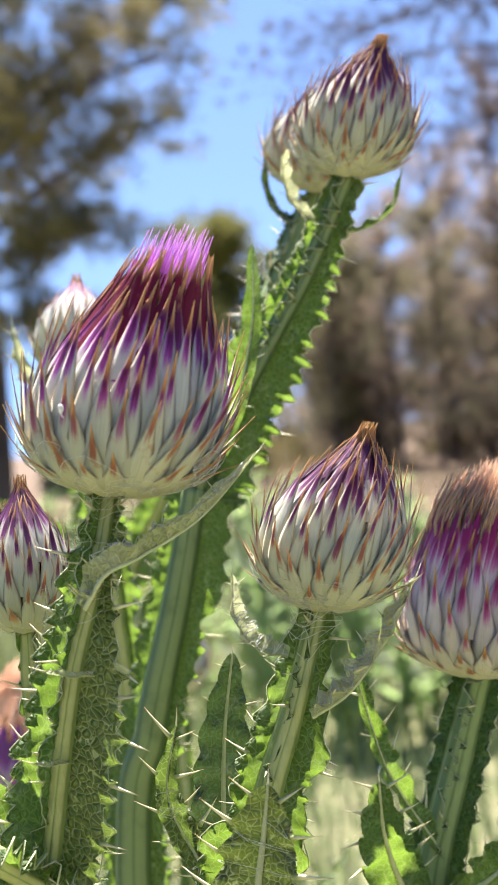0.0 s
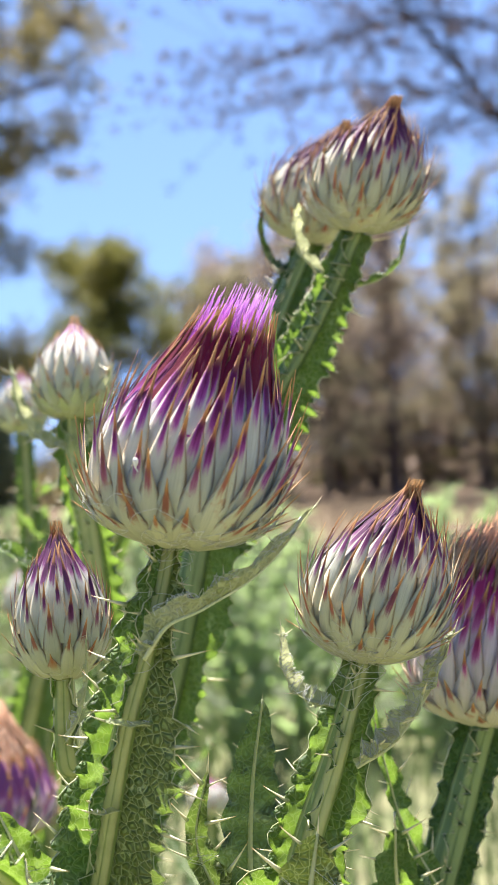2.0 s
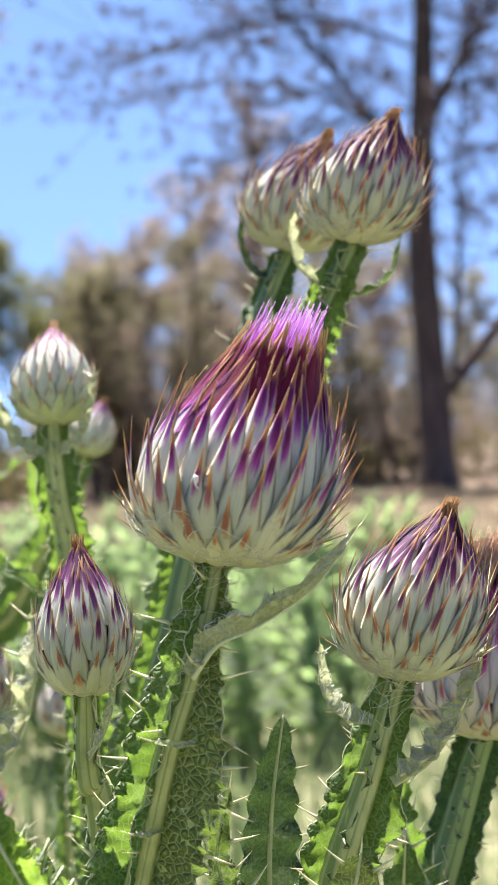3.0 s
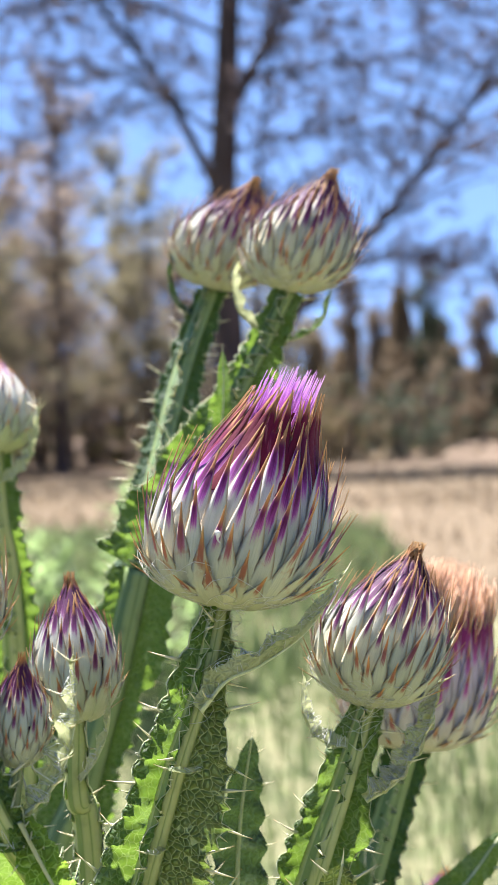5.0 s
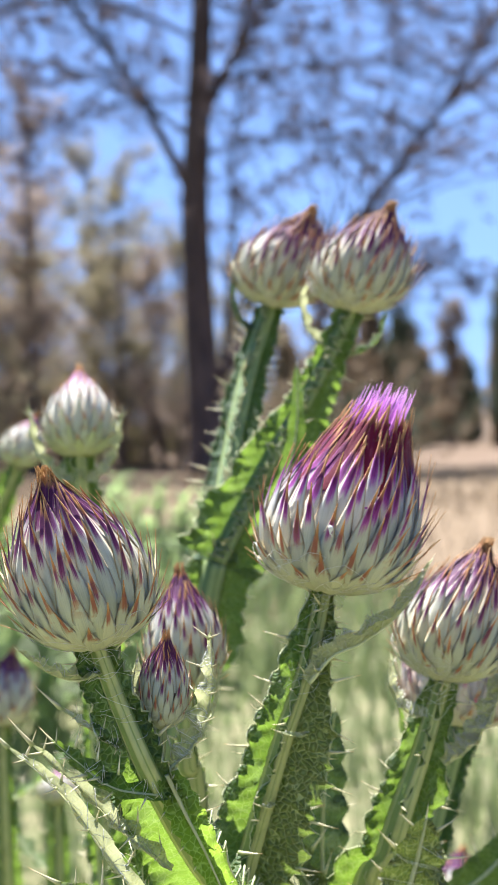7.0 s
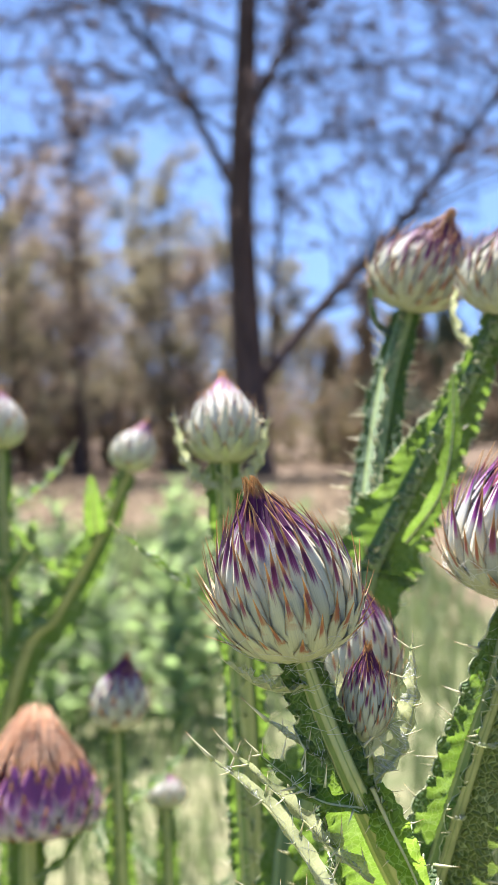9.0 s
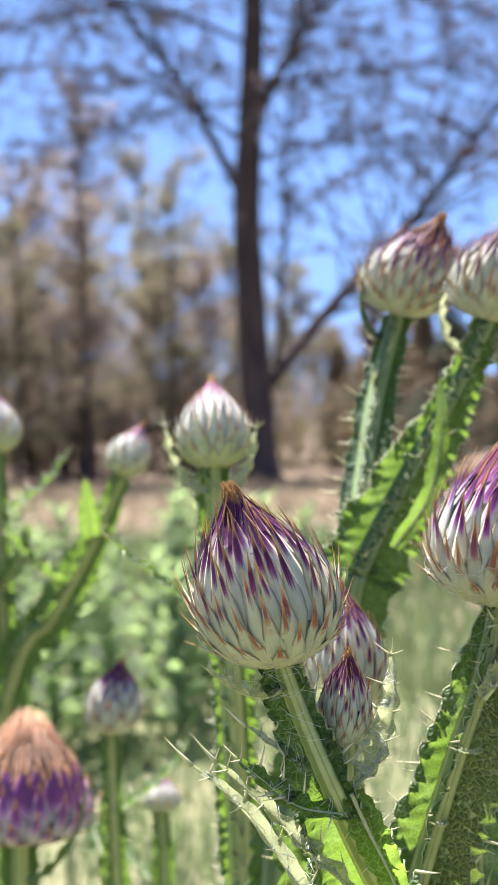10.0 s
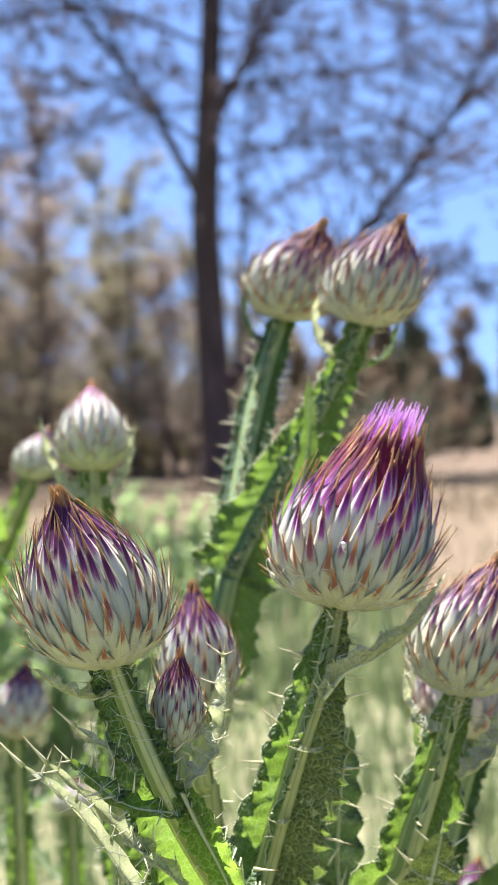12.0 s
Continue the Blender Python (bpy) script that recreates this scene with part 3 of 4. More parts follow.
# ---- ground ----
def ground():
    xs = sorted({*np.linspace(-14, 10, 61).tolist(), -600, -200, -80, -40, -25, 20, 40, 80, 200, 600})
    ys = sorted({*np.linspace(-3, 30, 84).tolist(), -600, -200, -60, -20, -8, 40, 60, 100, 200, 600})
    verts = [(x, y, 0.05 * noise.noise((x * 0.5, y * 0.5, 0)) * min(1, max(0, y - 1.0) / 3)) for y in ys for x in xs]
    w = len(xs)
    faces = [(j * w + i, j * w + i + 1, (j + 1) * w + i + 1, (j + 1) * w + i) for j in range(len(ys) - 1) for i in range(w - 1)]
    ob = new("ground", mesh_data("ground", verts, faces, GROUND))
    tagged(ob, "dry tan meadow soil with green grassy patches", "ground", kind="structure")


ground()

# ---- the flowering thistle with its side branch ----
plant = thistle((-0.045, 0.05, 0.0), "spiny green thistle with purple head just opening and budding branch")
FORK = (-0.0310, 0.012, 0.645)
m_path = line((0.0005, 0.0045, 0.747), (-0.006, 0.002, 0.722), (-0.0150, 0.003, 0.697), FORK, n=60)
low_path = line(FORK, (-0.040, 0.022, 0.56), (-0.048, 0.045, 0.30), (-0.045, 0.05, -0.01), n=60)
stem(plant, m_path, 0.0025, 0.0036)
stem(plant, low_path, 0.0042, 0.0075, "lower_stem")
for ang, ws, sp, sd_, rf in ((178, (0.002, 0.007, 0.009, 0.010, 0.011, 0.011), 0.007, 3, 0.0022), (-14, (0.001, 0.006, 0.013, 0.016, 0.016, 0.015), 0.008, 4, 0.0015),
                             (255, (0.004, 0.006, 0.006, 0.007), 0.006, 5, 0.0012), (85, (0.004, 0.008, 0.010, 0.010), 0.006, 6, 0.002)):
    wing(plant, m_path, 0.0034, radians(ang), ws, sd_, spine=sp, ruffle=rf, mat=LEAF_OLIVE if ang == -14 else LEAF, deep=0.8 if ang == 255 else 0.12)
for ang, sd_ in ((175, 7), (-10, 8), (250, 9)):
    wing(plant, low_path[:45], 0.005, radians(ang), (0.014, 0.013, 0.012), sd_, lobe=0.014, every=2)
flower_head(plant, (0.0010, 0.005, 0.745), (0.0195, 0.0095, 0.8010), 0.0248, OPEN, 200, BRACT_OPEN, (FLORET, 150, 0.55, 1.12, 1.05, 0.34), 11, 44, 1.12, 0.62)
leaf(plant, [(-0.0055, -0.0040, 0.7185), (0.0015, -0.0055, 0.7265), (0.011, -0.0045, 0.7305), (0.024, 0.004, 0.7385), (0.0355, 0.017, 0.7530)], 0.0066, (0.3, 0.2, 1), 21, 0.8, 0.15, 5, 0.004,
     LEAF_FELT, "pale felted leaf folded below the head", 0.004, 0.6, 60)
leaf(plant, [(-0.0031, -0.0018, 0.7213), (-0.0036, -0.0082, 0.7222), (-0.0041, -0.0106, 0.7237)], 0.0016, (0.1, -0.5, 0.9), 22, 0.5, 0.2, 2, 0, LEAF_FELT, "tiny clasping leaf on the stem", 0.005, 0.6, 3)
leaf(plant, [(-0.0067, 0.0005, 0.7015), (-0.0110, -0.0067, 0.7028), (-0.0153, -0.0100, 0.7048)], 0.0021, (0.1, -0.5, 0.9), 23, 0.5, 0.2, 2, 0, LEAF_FELT, "tiny clasping leaf on the stem", 0.005, 0.6, 3)
leaf(plant, [(-0.0173, 0.0033, 0.6796), (-0.0196, -0.0035, 0.6803), (-0.0219, -0.0063, 0.6816)], 0.002, (0.1, -0.5, 0.9), 24, 0.5, 0.2, 2, 0, LEAF_FELT, "tiny clasping leaf on the stem", 0.005, 0.6, 3)
neck_web(plant, m_path[:26], 0.0065, 26, 25)
fluff = tube(smooth_path([(0.0, 0, 0.0014), (0.0004, -0.0004, 0.0004), (0.0002, -0.0002, -0.0008), (0.0009, -0.0004, -0.0019)], 10), [0.0003, 0.0006, 0.0008, 0.0007, 0.0006, 0.0004, 0.0003, 0.0002, 0.0002, 0.0001], 6)
part("fluff", mesh_data("fluff", np.asarray(fluff[0]) + (0.0010, -0.0208, 0.7665) - np.asarray(plant.location), fluff[1], COBWEB, fluff[2]), plant, "tiny white fluff caught on the bracts")
f_path = line((-0.0660, -0.0465, 0.739), (-0.060, -0.0455, 0.721), (-0.0515, -0.0435, 0.699), (-0.041, -0.020, 0.670), FORK, n=60)
stem(plant, f_path, 0.0026, 0.0036, "side_stem")
for ang, ws, sd_ in ((196, (0.005, 0.012, 0.014, 0.013), 31), (0, (0.003, 0.005, 0.010, 0.010), 32)):
    wing(plant, f_path, 0.0028, radians(ang), ws, sd_, lobe=0.009, spine=0.0075, every=3, ruffle=0.0034)
flower_head(plant, (-0.066, -0.047, 0.738), (-0.078, -0.053, 0.787), 0.0205, CLOSED, 185, BRACT, None, 12, 18, 1.1)
neck_web(plant, f_path[:20], 0.0065, 22, 34)
e_path = line((-0.0492, -0.0355, 0.7135), (-0.0500, -0.039, 0.706), (-0.0512, -0.043, 0.698), n=14)
stem(plant, e_path, 0.0017, 0.0022, "side_stem")
flower_head(plant, (-0.0495, -0.0355, 0.7125), (-0.047, -0.037, 0.740), 0.0082, CLOSED, 105, BRACT, None, 13, 60)
leaf(plant, [(-0.047, -0.042, 0.702), (-0.039, -0.039, 0.710), (-0.0345, -0.037, 0.724), (-0.0345, -0.036, 0.740)], 0.0058, (-0.6, -0.8, 0.3), 41, 0.7, 0.35, 6, 0.005, LEAF_FELT, "pale felted spiny leaf beside a bud", 0.004, 0.7, 34)
leaf(plant, [(-0.0525, -0.043, 0.700), (-0.057, -0.0405, 0.709), (-0.0575, -0.038, 0.722), (-0.0555, -0.037, 0.735)], 0.0054, (0.6, -0.8, 0.3), 42, 0.7, 0.3, 5, 0.004, LEAF_FELT, "pale felted spiny leaf beside a bud", 0.003, 0.7, 30)
leaf(plant, [(-0.050, -0.040, 0.655), (-0.064, -0.044, 0.677), (-0.078, -0.046, 0.698), (-0.092, -0.047, 0.7113)], 0.0044, (0.3, -0.6, 0.7), 43, 0.8, 0.3, 5, 0.007, LEAF_FELT, "spiny curled leaf at a side branch", 0.011, 0.6, 16)
leaf(plant, [(-0.048, -0.036, 0.672), (-0.060, -0.042, 0.684), (-0.070, -0.045, 0.696), (-0.085, -0.048, 0.712)], 0.0046, (0.3, -0.6, 0.7), 44, 0.7, 0.35, 5, 0.007, LEAF_FELT, "", 0.011, 0.6, 16)
leaf(plant, [(-0.046, -0.034, 0.648), (-0.058, -0.041, 0.660), (-0.068, -0.045, 0.667), (-0.079, -0.048, 0.673)], 0.0050, (0.3, -0.6, 0.7), 49, 0.7, 0.35, 5, 0.008, LEAF_OLIVE, "", 0.010, 0.6, 12)
leaf(plant, [(-0.0478, -0.0450, 0.7015), (-0.0432, -0.0425, 0.690), (-0.0375, -0.040, 0.677), (-0.030, -0.034, 0.656)], 0.0066, (0.4, -0.85, -0.3), 46, 0.15, 0.12, 7, 0.003, LEAF_BACKLIT_TINT, "bright green leaf with backlight painted into its colour", 0.002, 0.4)
leaf(plant, [(-0.047, -0.044, 0.695), (-0.062, -0.049, 0.699), (-0.072, -0.050, 0.707), (-0.079, -0.049, 0.713)], 0.0046, (0.2, -0.8, 0.6), 47, 0.6, 0.4, 5, 0.007, LEAF, "", 0.006, 0.6, 10)
leaf(plant, [(-0.064, -0.046, 0.731), (-0.071, -0.050, 0.7295), (-0.079, -0.053, 0.7325), (-0.0865, -0.055, 0.739)], 0.0045, (0.1, -0.3, 1), 45, 0.6, 0.2, 5, 0.003, LEAF_FELT, "pale felted leaf below a bud", 0.003, 0.5, 14)

leaf(plant, [(-0.0600, -0.0450, 0.708), (-0.0665, -0.0480, 0.714), (-0.0765, -0.0510, 0.7225)], 0.0026, (0.2, -0.6, 0.7), 48, 0.7, 0.3, 3, 0.006, LEAF_FELT, "pale felted spiny leaf at a branch", 0.010, 0.7, 24)

# ---- the closed head beside it ----
plant = thistle((0.005, 0.07, 0.0), "green winged thistle with closed purple-tipped head and cobwebbed leaves")
b_path = line((0.041, 0.038, 0.711), (0.032, 0.037, 0.685), (0.021, 0.036, 0.655), (0.010, 0.044, 0.61), (0.004, 0.065, 0.35), (0.005, 0.07, -0.01), n=90)
stem(plant, b_path, 0.0026, 0.007)
for ang, ws, sd_ in ((180, (0.004, 0.009, 0.011, 0.011, 0.010, 0.009), 51), (-5, (0.004, 0.009, 0.012, 0.012, 0.010, 0.009), 52), (262, (0.002, 0.003, 0.004, 0.004, 0.003), 53)):
    wing(plant, b_path[:60], 0.0030, radians(ang), ws, sd_, spine=0.006, ruffle=0.0014, deep=0.7 if ang == 262 else 0.12)
flower_head(plant, (0.041, 0.039, 0.710), (0.057, 0.042, 0.7555), 0.0200, CLOSED, 185, BRACT, None, 14, 50, 1.1)
leaf(plant, [(0.039, 0.030, 0.684), (0.049, 0.032, 0.690), (0.058, 0.040, 0.702), (0.0640, 0.052, 0.7160)], 0.0066, (-0.5, -0.4, 1), 61, 0.55, 0.25, 6, 0.006, LEAF_FELT, "cobwebbed pale leaf below a closed head", 0.005, 0.5, 90)
leaf(plant, [(0.034, 0.030, 0.700), (0.026, 0.028, 0.703), (0.0215, 0.027, 0.711), (0.022, 0.0265, 0.722)], 0.0046, (0.7, -0.4, 0.4), 62, 0.6, 0.2, 4, 0.003, LEAF_FELT, "", 0.003, 0.5, 34)
leaf(plant, [(0.020, 0.024, 0.622), (0.024, 0.019, 0.643), (0.028, 0.016, 0.658), (0.031, 0.014, 0.671)], 0.0135, (0.1, -0.9, 0.3), 63, 0.2, 0.18, 5, 0.010, LEAF_NET_SHADED, "broad netted leaf with long straw-coloured spines", 0.006, 0.5, 8)
leaf(plant, [(0.001, 0.064, 0.600), (-0.001, 0.064, 0.640), (0.001, 0.065, 0.670), (0.0055, 0.0665, 0.696)], 0.0115, (0.35, -0.9, 0.25), 64, 0.12, 0.12, 8, 0.004, LEAF_DARK, "dark green upright leaf with white midrib", 0.003, 0.55)
leaf(plant, [(0.006, 0.060, 0.615), (-0.008, 0.058, 0.640), (-0.014, 0.056, 0.658), (-0.009, 0.055, 0.678)], 0.0070, (0.3, -0.7, 0.5), 65, 0.6, 0.35, 6, 0.009, LEAF_OLIVE, "curled leaf with long spines", 0.006, 0.6, 6)

neck_web(plant, b_path[:8], 0.0070, 14, 66)

# ---- small closed head on a thin stem ----
plant = thistle((-0.05, 0.09, 0.0), "slender thistle with small closed head above a felted neck")
d_path = line((-0.0455, 0.042, 0.708), (-0.0465, 0.044, 0.685), (-0.044, 0.050, 0.650), (-0.046, 0.07, 0.4), (-0.05, 0.09, -0.01), n=80)
stem(plant, d_path, 0.0028, 0.006)
for ang, ws, sd_ in ((180, (0.001, 0.003, 0.004, 0.006, 0.008), 71), (0, (0.001, 0.003, 0.004, 0.006, 0.008), 72)):
    wing(plant, d_path[:50], 0.0026, radians(ang), ws, sd_, spine=0.006)
flower_head(plant, (-0.0455, 0.042, 0.707), (-0.047, 0.048, 0.750), 0.0138, CLOSED, 110, BRACT, None, 15, 12)
leaf(plant, [(-0.045, 0.040, 0.690), (-0.039, 0.036, 0.698), (-0.035, 0.033, 0.708), (-0.034, 0.032, 0.720)], 0.0028, (-0.7, -0.5, 0.3), 73, 0.6, 0.2, 4, 0.003, LEAF_FELT, "", 0.003, 0.5, 6)
leaf(plant, [(-0.048, 0.060, 0.590), (-0.059, 0.054, 0.628), (-0.065, 0.052, 0.650), (-0.072, 0.050, 0.668)], 0.0120, (0.3, -0.8, 0.5), 74, 0.2, 0.25, 6, 0.006, LEAF, "bright green crinkled leaf with felted edge", 0.004, 0.5, 10)

# ---- tall forked thistle behind ----
plant = thistle((-0.09, 0.17, 0.0), "tall forked thistle with two closed heads on winged stems")
MERGE = (-0.0372, 0.161, 0.740)
t_path = line((0.023, 0.179, 0.845), (0.006, 0.177, 0.813), (-0.016, 0.170, 0.778), MERGE, n=60)
u_path = line((-0.0105, 0.256, 0.853), (-0.023, 0.230, 0.815), (-0.033, 0.192, 0.770), MERGE, n=60)
tl_path = line(MERGE, (-0.048, 0.160, 0.700), (-0.062, 0.160, 0.655), (-0.075, 0.162, 0.600), (-0.088, 0.166, 0.35), (-0.09, 0.17, -0.01), n=100)
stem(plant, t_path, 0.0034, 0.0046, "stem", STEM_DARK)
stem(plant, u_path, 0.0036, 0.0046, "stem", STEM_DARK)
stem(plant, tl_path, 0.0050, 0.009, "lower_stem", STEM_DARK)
for ang, ws, sd_ in ((195, (0.003, 0.006, 0.013, 0.019), 81), (0, (0.004, 0.008, 0.015, 0.018, 0.019), 82), (265, (0.002, 0.003, 0.004, 0.004), 83)):
    wing(plant, t_path, 0.0036, radians(ang), ws, sd_, spine=0.0065, lobe=0.011, every=2, ruffle=0.003)
for ang, ws, sd_ in ((180, (0.004, 0.006, 0.008, 0.008), 84), (0, (0.005, 0.007, 0.008, 0.008), 85), (262, (0.002, 0.003, 0.003, 0.004), 86)):
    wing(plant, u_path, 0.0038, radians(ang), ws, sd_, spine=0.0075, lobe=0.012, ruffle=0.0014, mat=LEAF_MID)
for ang, ws, sd_ in ((170, (0.009, 0.011, 0.012, 0.012), 87), (-10, (0.017, 0.011, 0.010, 0.012), 88)):
    wing(plant, tl_path[:64], 0.005, radians(ang), ws, sd_, spine=0.007, lobe=0.016, ruffle=0.0015)
flower_head(plant, (0.023, 0.179, 0.844), (0.041, 0.172, 0.888), 0.0215, CLOSED, 170, BRACT, None, 16, 60, 1.1)
flower_head(plant, (-0.0100, 0.255, 0.853), (0.0105, 0.242, 0.897), 0.0235, CLOSED, 170, BRACT, None, 17, 20, 1.1)
leaf(plant, [(0.013, 0.178, 0.826), (0.025, 0.185, 0.826), (0.036, 0.190, 0.833), (0.0405, 0.192, 0.8475)], 0.0038, (-0.6, -0.4, 0.8), 91, 0.6, 0.25, 5, 0.003, LEAF, "curved leaf cupping a head", 0.003, 0.5, 8)
leaf(plant, [(0.010, 0.176, 0.830), (0.003, 0.174, 0.838), (0.0015, 0.173, 0.850), (0.004, 0.171, 0.856)], 0.0042, (0.7, -0.5, 0.3), 92, 0.6, 0.15, 4, 0.002, LEAF_FELT, "", 0.003, 0.5, 8)
leaf(plant, [(-0.014, 0.250, 0.840), (-0.025, 0.248, 0.845), (-0.029, 0.246, 0.858), (-0.026, 0.244, 0.873)], 0.0034, (0.7, -0.5, 0.3), 93, 0.6, 0.15, 4, 0.002, LEAF_DARK, "", 0.003, 0.5, 6)
leaf(plant, [(-0.022, 0.150, 0.752), (-0.009, 0.136, 0.772), (-0.003, 0.138, 0.796), (-0.002, 0.1413, 0.8207)], 0.0055, (0.1, -1, 0.2), 94, 0.35, 0.15, 5, 0.004, LEAF, "upright bright green leaf along a stem", 0.004, 0.5)

# ---- pale pink head behind ----
plant = thistle((-0.085, 0.22, 0.0), "thistle with pale pink-tipped closed head and spiny collar leaves")
c_path = line((-0.097, 0.197, 0.787), (-0.0965, 0.198, 0.760), (-0.093, 0.203, 0.700), (-0.088, 0.215, 0.4), (-0.085, 0.22, -0.01), n=80)
stem(plant, c_path, 0.0035, 0.007)
for ang, ws, sd_ in ((180, (0.006, 0.009, 0.009, 0.008), 101), (0, (0.006, 0.009, 0.009, 0.008), 102), (260, (0.002, 0.004, 0.004), 103)):
    wing(plant, c_path[:50], 0.003, radians(ang), ws, sd_, spine=0.006)
flower_head(plant, (-0.097, 0.196, 0.785), (-0.097, 0.206, 0.825), 0.0165, CLOSED, 110, BRACT_PINK, None, 18, 8)
leaf(plant, [(-0.100, 0.194, 0.774), (-0.110, 0.190, 0.780), (-0.116, 0.188, 0.792), (-0.118, 0.188, 0.808)], 0.0052, (0.7, -0.5, 0.3), 104, 0.5, 0.35, 5, 0.006, LEAF_FELT, "", 0.005, 0.6, 10)
leaf(plant, [(-0.094, 0.194, 0.774), (-0.084, 0.190, 0.780), (-0.079, 0.188, 0.790), (-0.077, 0.188, 0.804)], 0.0052, (-0.7, -0.5, 0.3), 105, 0.5, 0.35, 5, 0.006, LEAF_FELT, "", 0.005, 0.6, 10)

leaf(plant, [(-0.0945, 0.199, 0.712), (-0.108, 0.180, 0.728), (-0.123, 0.160, 0.743), (-0.1372, 0.139, 0.7607)], 0.0058, (0.5, -0.5, 0.7), 209, 0.45, 0.2, 5, 0.004, LEAF, "pale green leaf with long straw spine", 0.009, 0.7, 8)

# ---- withered rose head ----
plant = thistle((0.02, 0.17, 0.0), "thistle with withered head, magenta bracts and rusty tuft")
r_path = line((0.061, 0.145, 0.674), (0.052, 0.145, 0.648), (0.038, 0.143, 0.60), (0.031, 0.147, 0.53), (0.026, 0.155, 0.38), (0.02, 0.17, -0.01), n=80)
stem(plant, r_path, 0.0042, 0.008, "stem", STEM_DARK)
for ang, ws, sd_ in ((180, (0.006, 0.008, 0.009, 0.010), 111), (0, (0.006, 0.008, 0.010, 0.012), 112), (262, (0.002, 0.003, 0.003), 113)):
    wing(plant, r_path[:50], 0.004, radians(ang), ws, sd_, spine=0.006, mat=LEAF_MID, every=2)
flower_head(plant, (0.061, 0.145, 0.673), (0.073, 0.145, 0.729), 0.0275, BROAD, 165, BRACT_ROSE, (WITHERED, 900, 0.76, 1.20, 0.85, 0.80), 19, 6, 1.0)
leaf(plant, [(0.044, 0.143, 0.615), (0.036, 0.118, 0.645), (0.034, 0.105, 0.665), (0.031, 0.098, 0.690)], 0.0055, (0.5, -0.7, 0.5), 114, 0.45, 0.3, 6, 0.006, LEAF, "narrow curled leaf below a withered head", 0.005, 0.5)
leaf(plant, [(0.036, 0.140, 0.590), (0.034, 0.120, 0.615), (0.034, 0.108, 0.632), (0.036, 0.100, 0.650)], 0.0120, (0.2, -0.8, 0.5), 115, 0.2, 0.3, 6, 0.008, LEAF, "bright green crinkled leaf", 0.006, 0.5)
leaf(plant, [(0.045, 0.140, 0.600), (0.062, 0.130, 0.612), (0.078, 0.135, 0.625), (0.095, 0.150, 0.640)], 0.0110, (0.0, -0.7, 0.8), 116, 0.25, 0.3, 6, 0.008, LEAF, "", 0.006, 0.5)

# ---- withered head further off ----
plant = thistle((-0.235, 0.36, 0.0), "thistle with withered orange tuft over purple bracts")
p_path = line((-0.217, 0.345, 0.585), (-0.219, 0.347, 0.55), (-0.225, 0.352, 0.30), (-0.235, 0.36, -0.01), n=70)
stem(plant, p_path, 0.004, 0.008)
for ang, sd_ in ((180, 121), (0, 122)):
    wing(plant, p_path[:45], 0.004, radians(ang), (0.008, 0.011, 0.011), sd_, spine=0.007)
flower_head(plant, (-0.217, 0.345, 0.583), (-0.214, 0.346, 0.628), 0.038, BROAD, 110, BRACT_VIOLET, (WITHERED, 600, 0.76, 1.55, 0.40, 0.84), 20, 0, 1.0)
leaf(plant, [(-0.215, 0.340, 0.560), (-0.198, 0.335, 0.570), (-0.185, 0.330, 0.590), (-0.178, 0.328, 0.612)], 0.005, (-0.5, -0.5, 0.7), 123, 0.4, 0.2, 5, 0.004, LEAF)


def far_thistle(base_xy, neck, tip, radius, label, mat, seed, lean=0.0, wings=0.009, florets=None, profile=CLOSED, via=None):
    """Smaller thistle in the soft distance: winged stem, one head, a few stem leaves."""
    rnd = random.Random(seed)
    e = thistle((base_xy[0], base_xy[1], 0.0), label)
    mid = via or [(neck[0] + lean, neck[1], neck[2] - 0.10)]
    p = line(neck, *mid, (base_xy[0], base_xy[1], neck[2] * 0.45), (base_xy[0], base_xy[1], -0.01), n=70)
    stem(e, p, 0.003, 0.008)
    for a in (180, 0, 255):
        wing(e, p[:48], 0.0035, radians(a), (0.004, wings, wings, wings), seed + a, spine=0.007, every=2, fine_grid=False)
    flower_head(e, neck, tip, radius, profile, 60, mat, florets, seed, 0)
    for k in range(5):
        i = 14 + k * 8
        a = rnd.uniform(0, 6.28)
        d = np.array((math.cos(a), math.sin(a), 0))
        q = p[i]
        leaf(e, [q, q + d * 0.02 + (0, 0, 0.01), q + d * 0.04 + (0, 0, 0.025), q + d * 0.055 + (0, 0, 0.045)], 0.009, tuple(-d * 0.5 + (0, 0, 1)), seed + k, 0.3, 0.3, 5, 0.008, LEAF)
    return e


far_thistle((-0.19, 0.52), (-0.1868, 0.4876, 0.6084), (-0.1775, 0.489, 0.657), 0.0185, "thistle with brownish closed head in soft distance", BRACT, 201)
far_thistle((-0.33, 0.54), (-0.178, 0.530, 0.772), (-0.163, 0.531, 0.806), 0.0150, "thistle with round pale pink bud", BRACT_PINK, 202, -0.03, 0.014,
            via=[(-0.199, 0.529, 0.728), (-0.228, 0.528, 0.680), (-0.260, 0.527, 0.628)])
far_thistle((-0.268, 0.56), (-0.2658, 0.5476, 0.790), (-0.266, 0.548, 0.832), 0.0180, "thistle with round pale pink bud", BRACT_PINK, 203, 0.0, 0.010)
far_thistle((-0.164, 0.583), (-0.1644, 0.5684, 0.5372), (-0.1622, 0.5689, 0.5624), 0.0140, "spiny thistle with pale pink bud", BRACT_PINK, 204)
far_thistle((0.107, 0.51), (0.100, 0.503, 0.475), (0.108, 0.504, 0.516), 0.0190, "thistle with brownish closed head in soft distance", BRACT, 206)
far_thistle((-0.33, 0.70), (-0.330, 0.690, 0.650), (-0.328, 0.690, 0.700), 0.0220, "spiny thistle with pale pink bud", BRACT_PINK, 207)


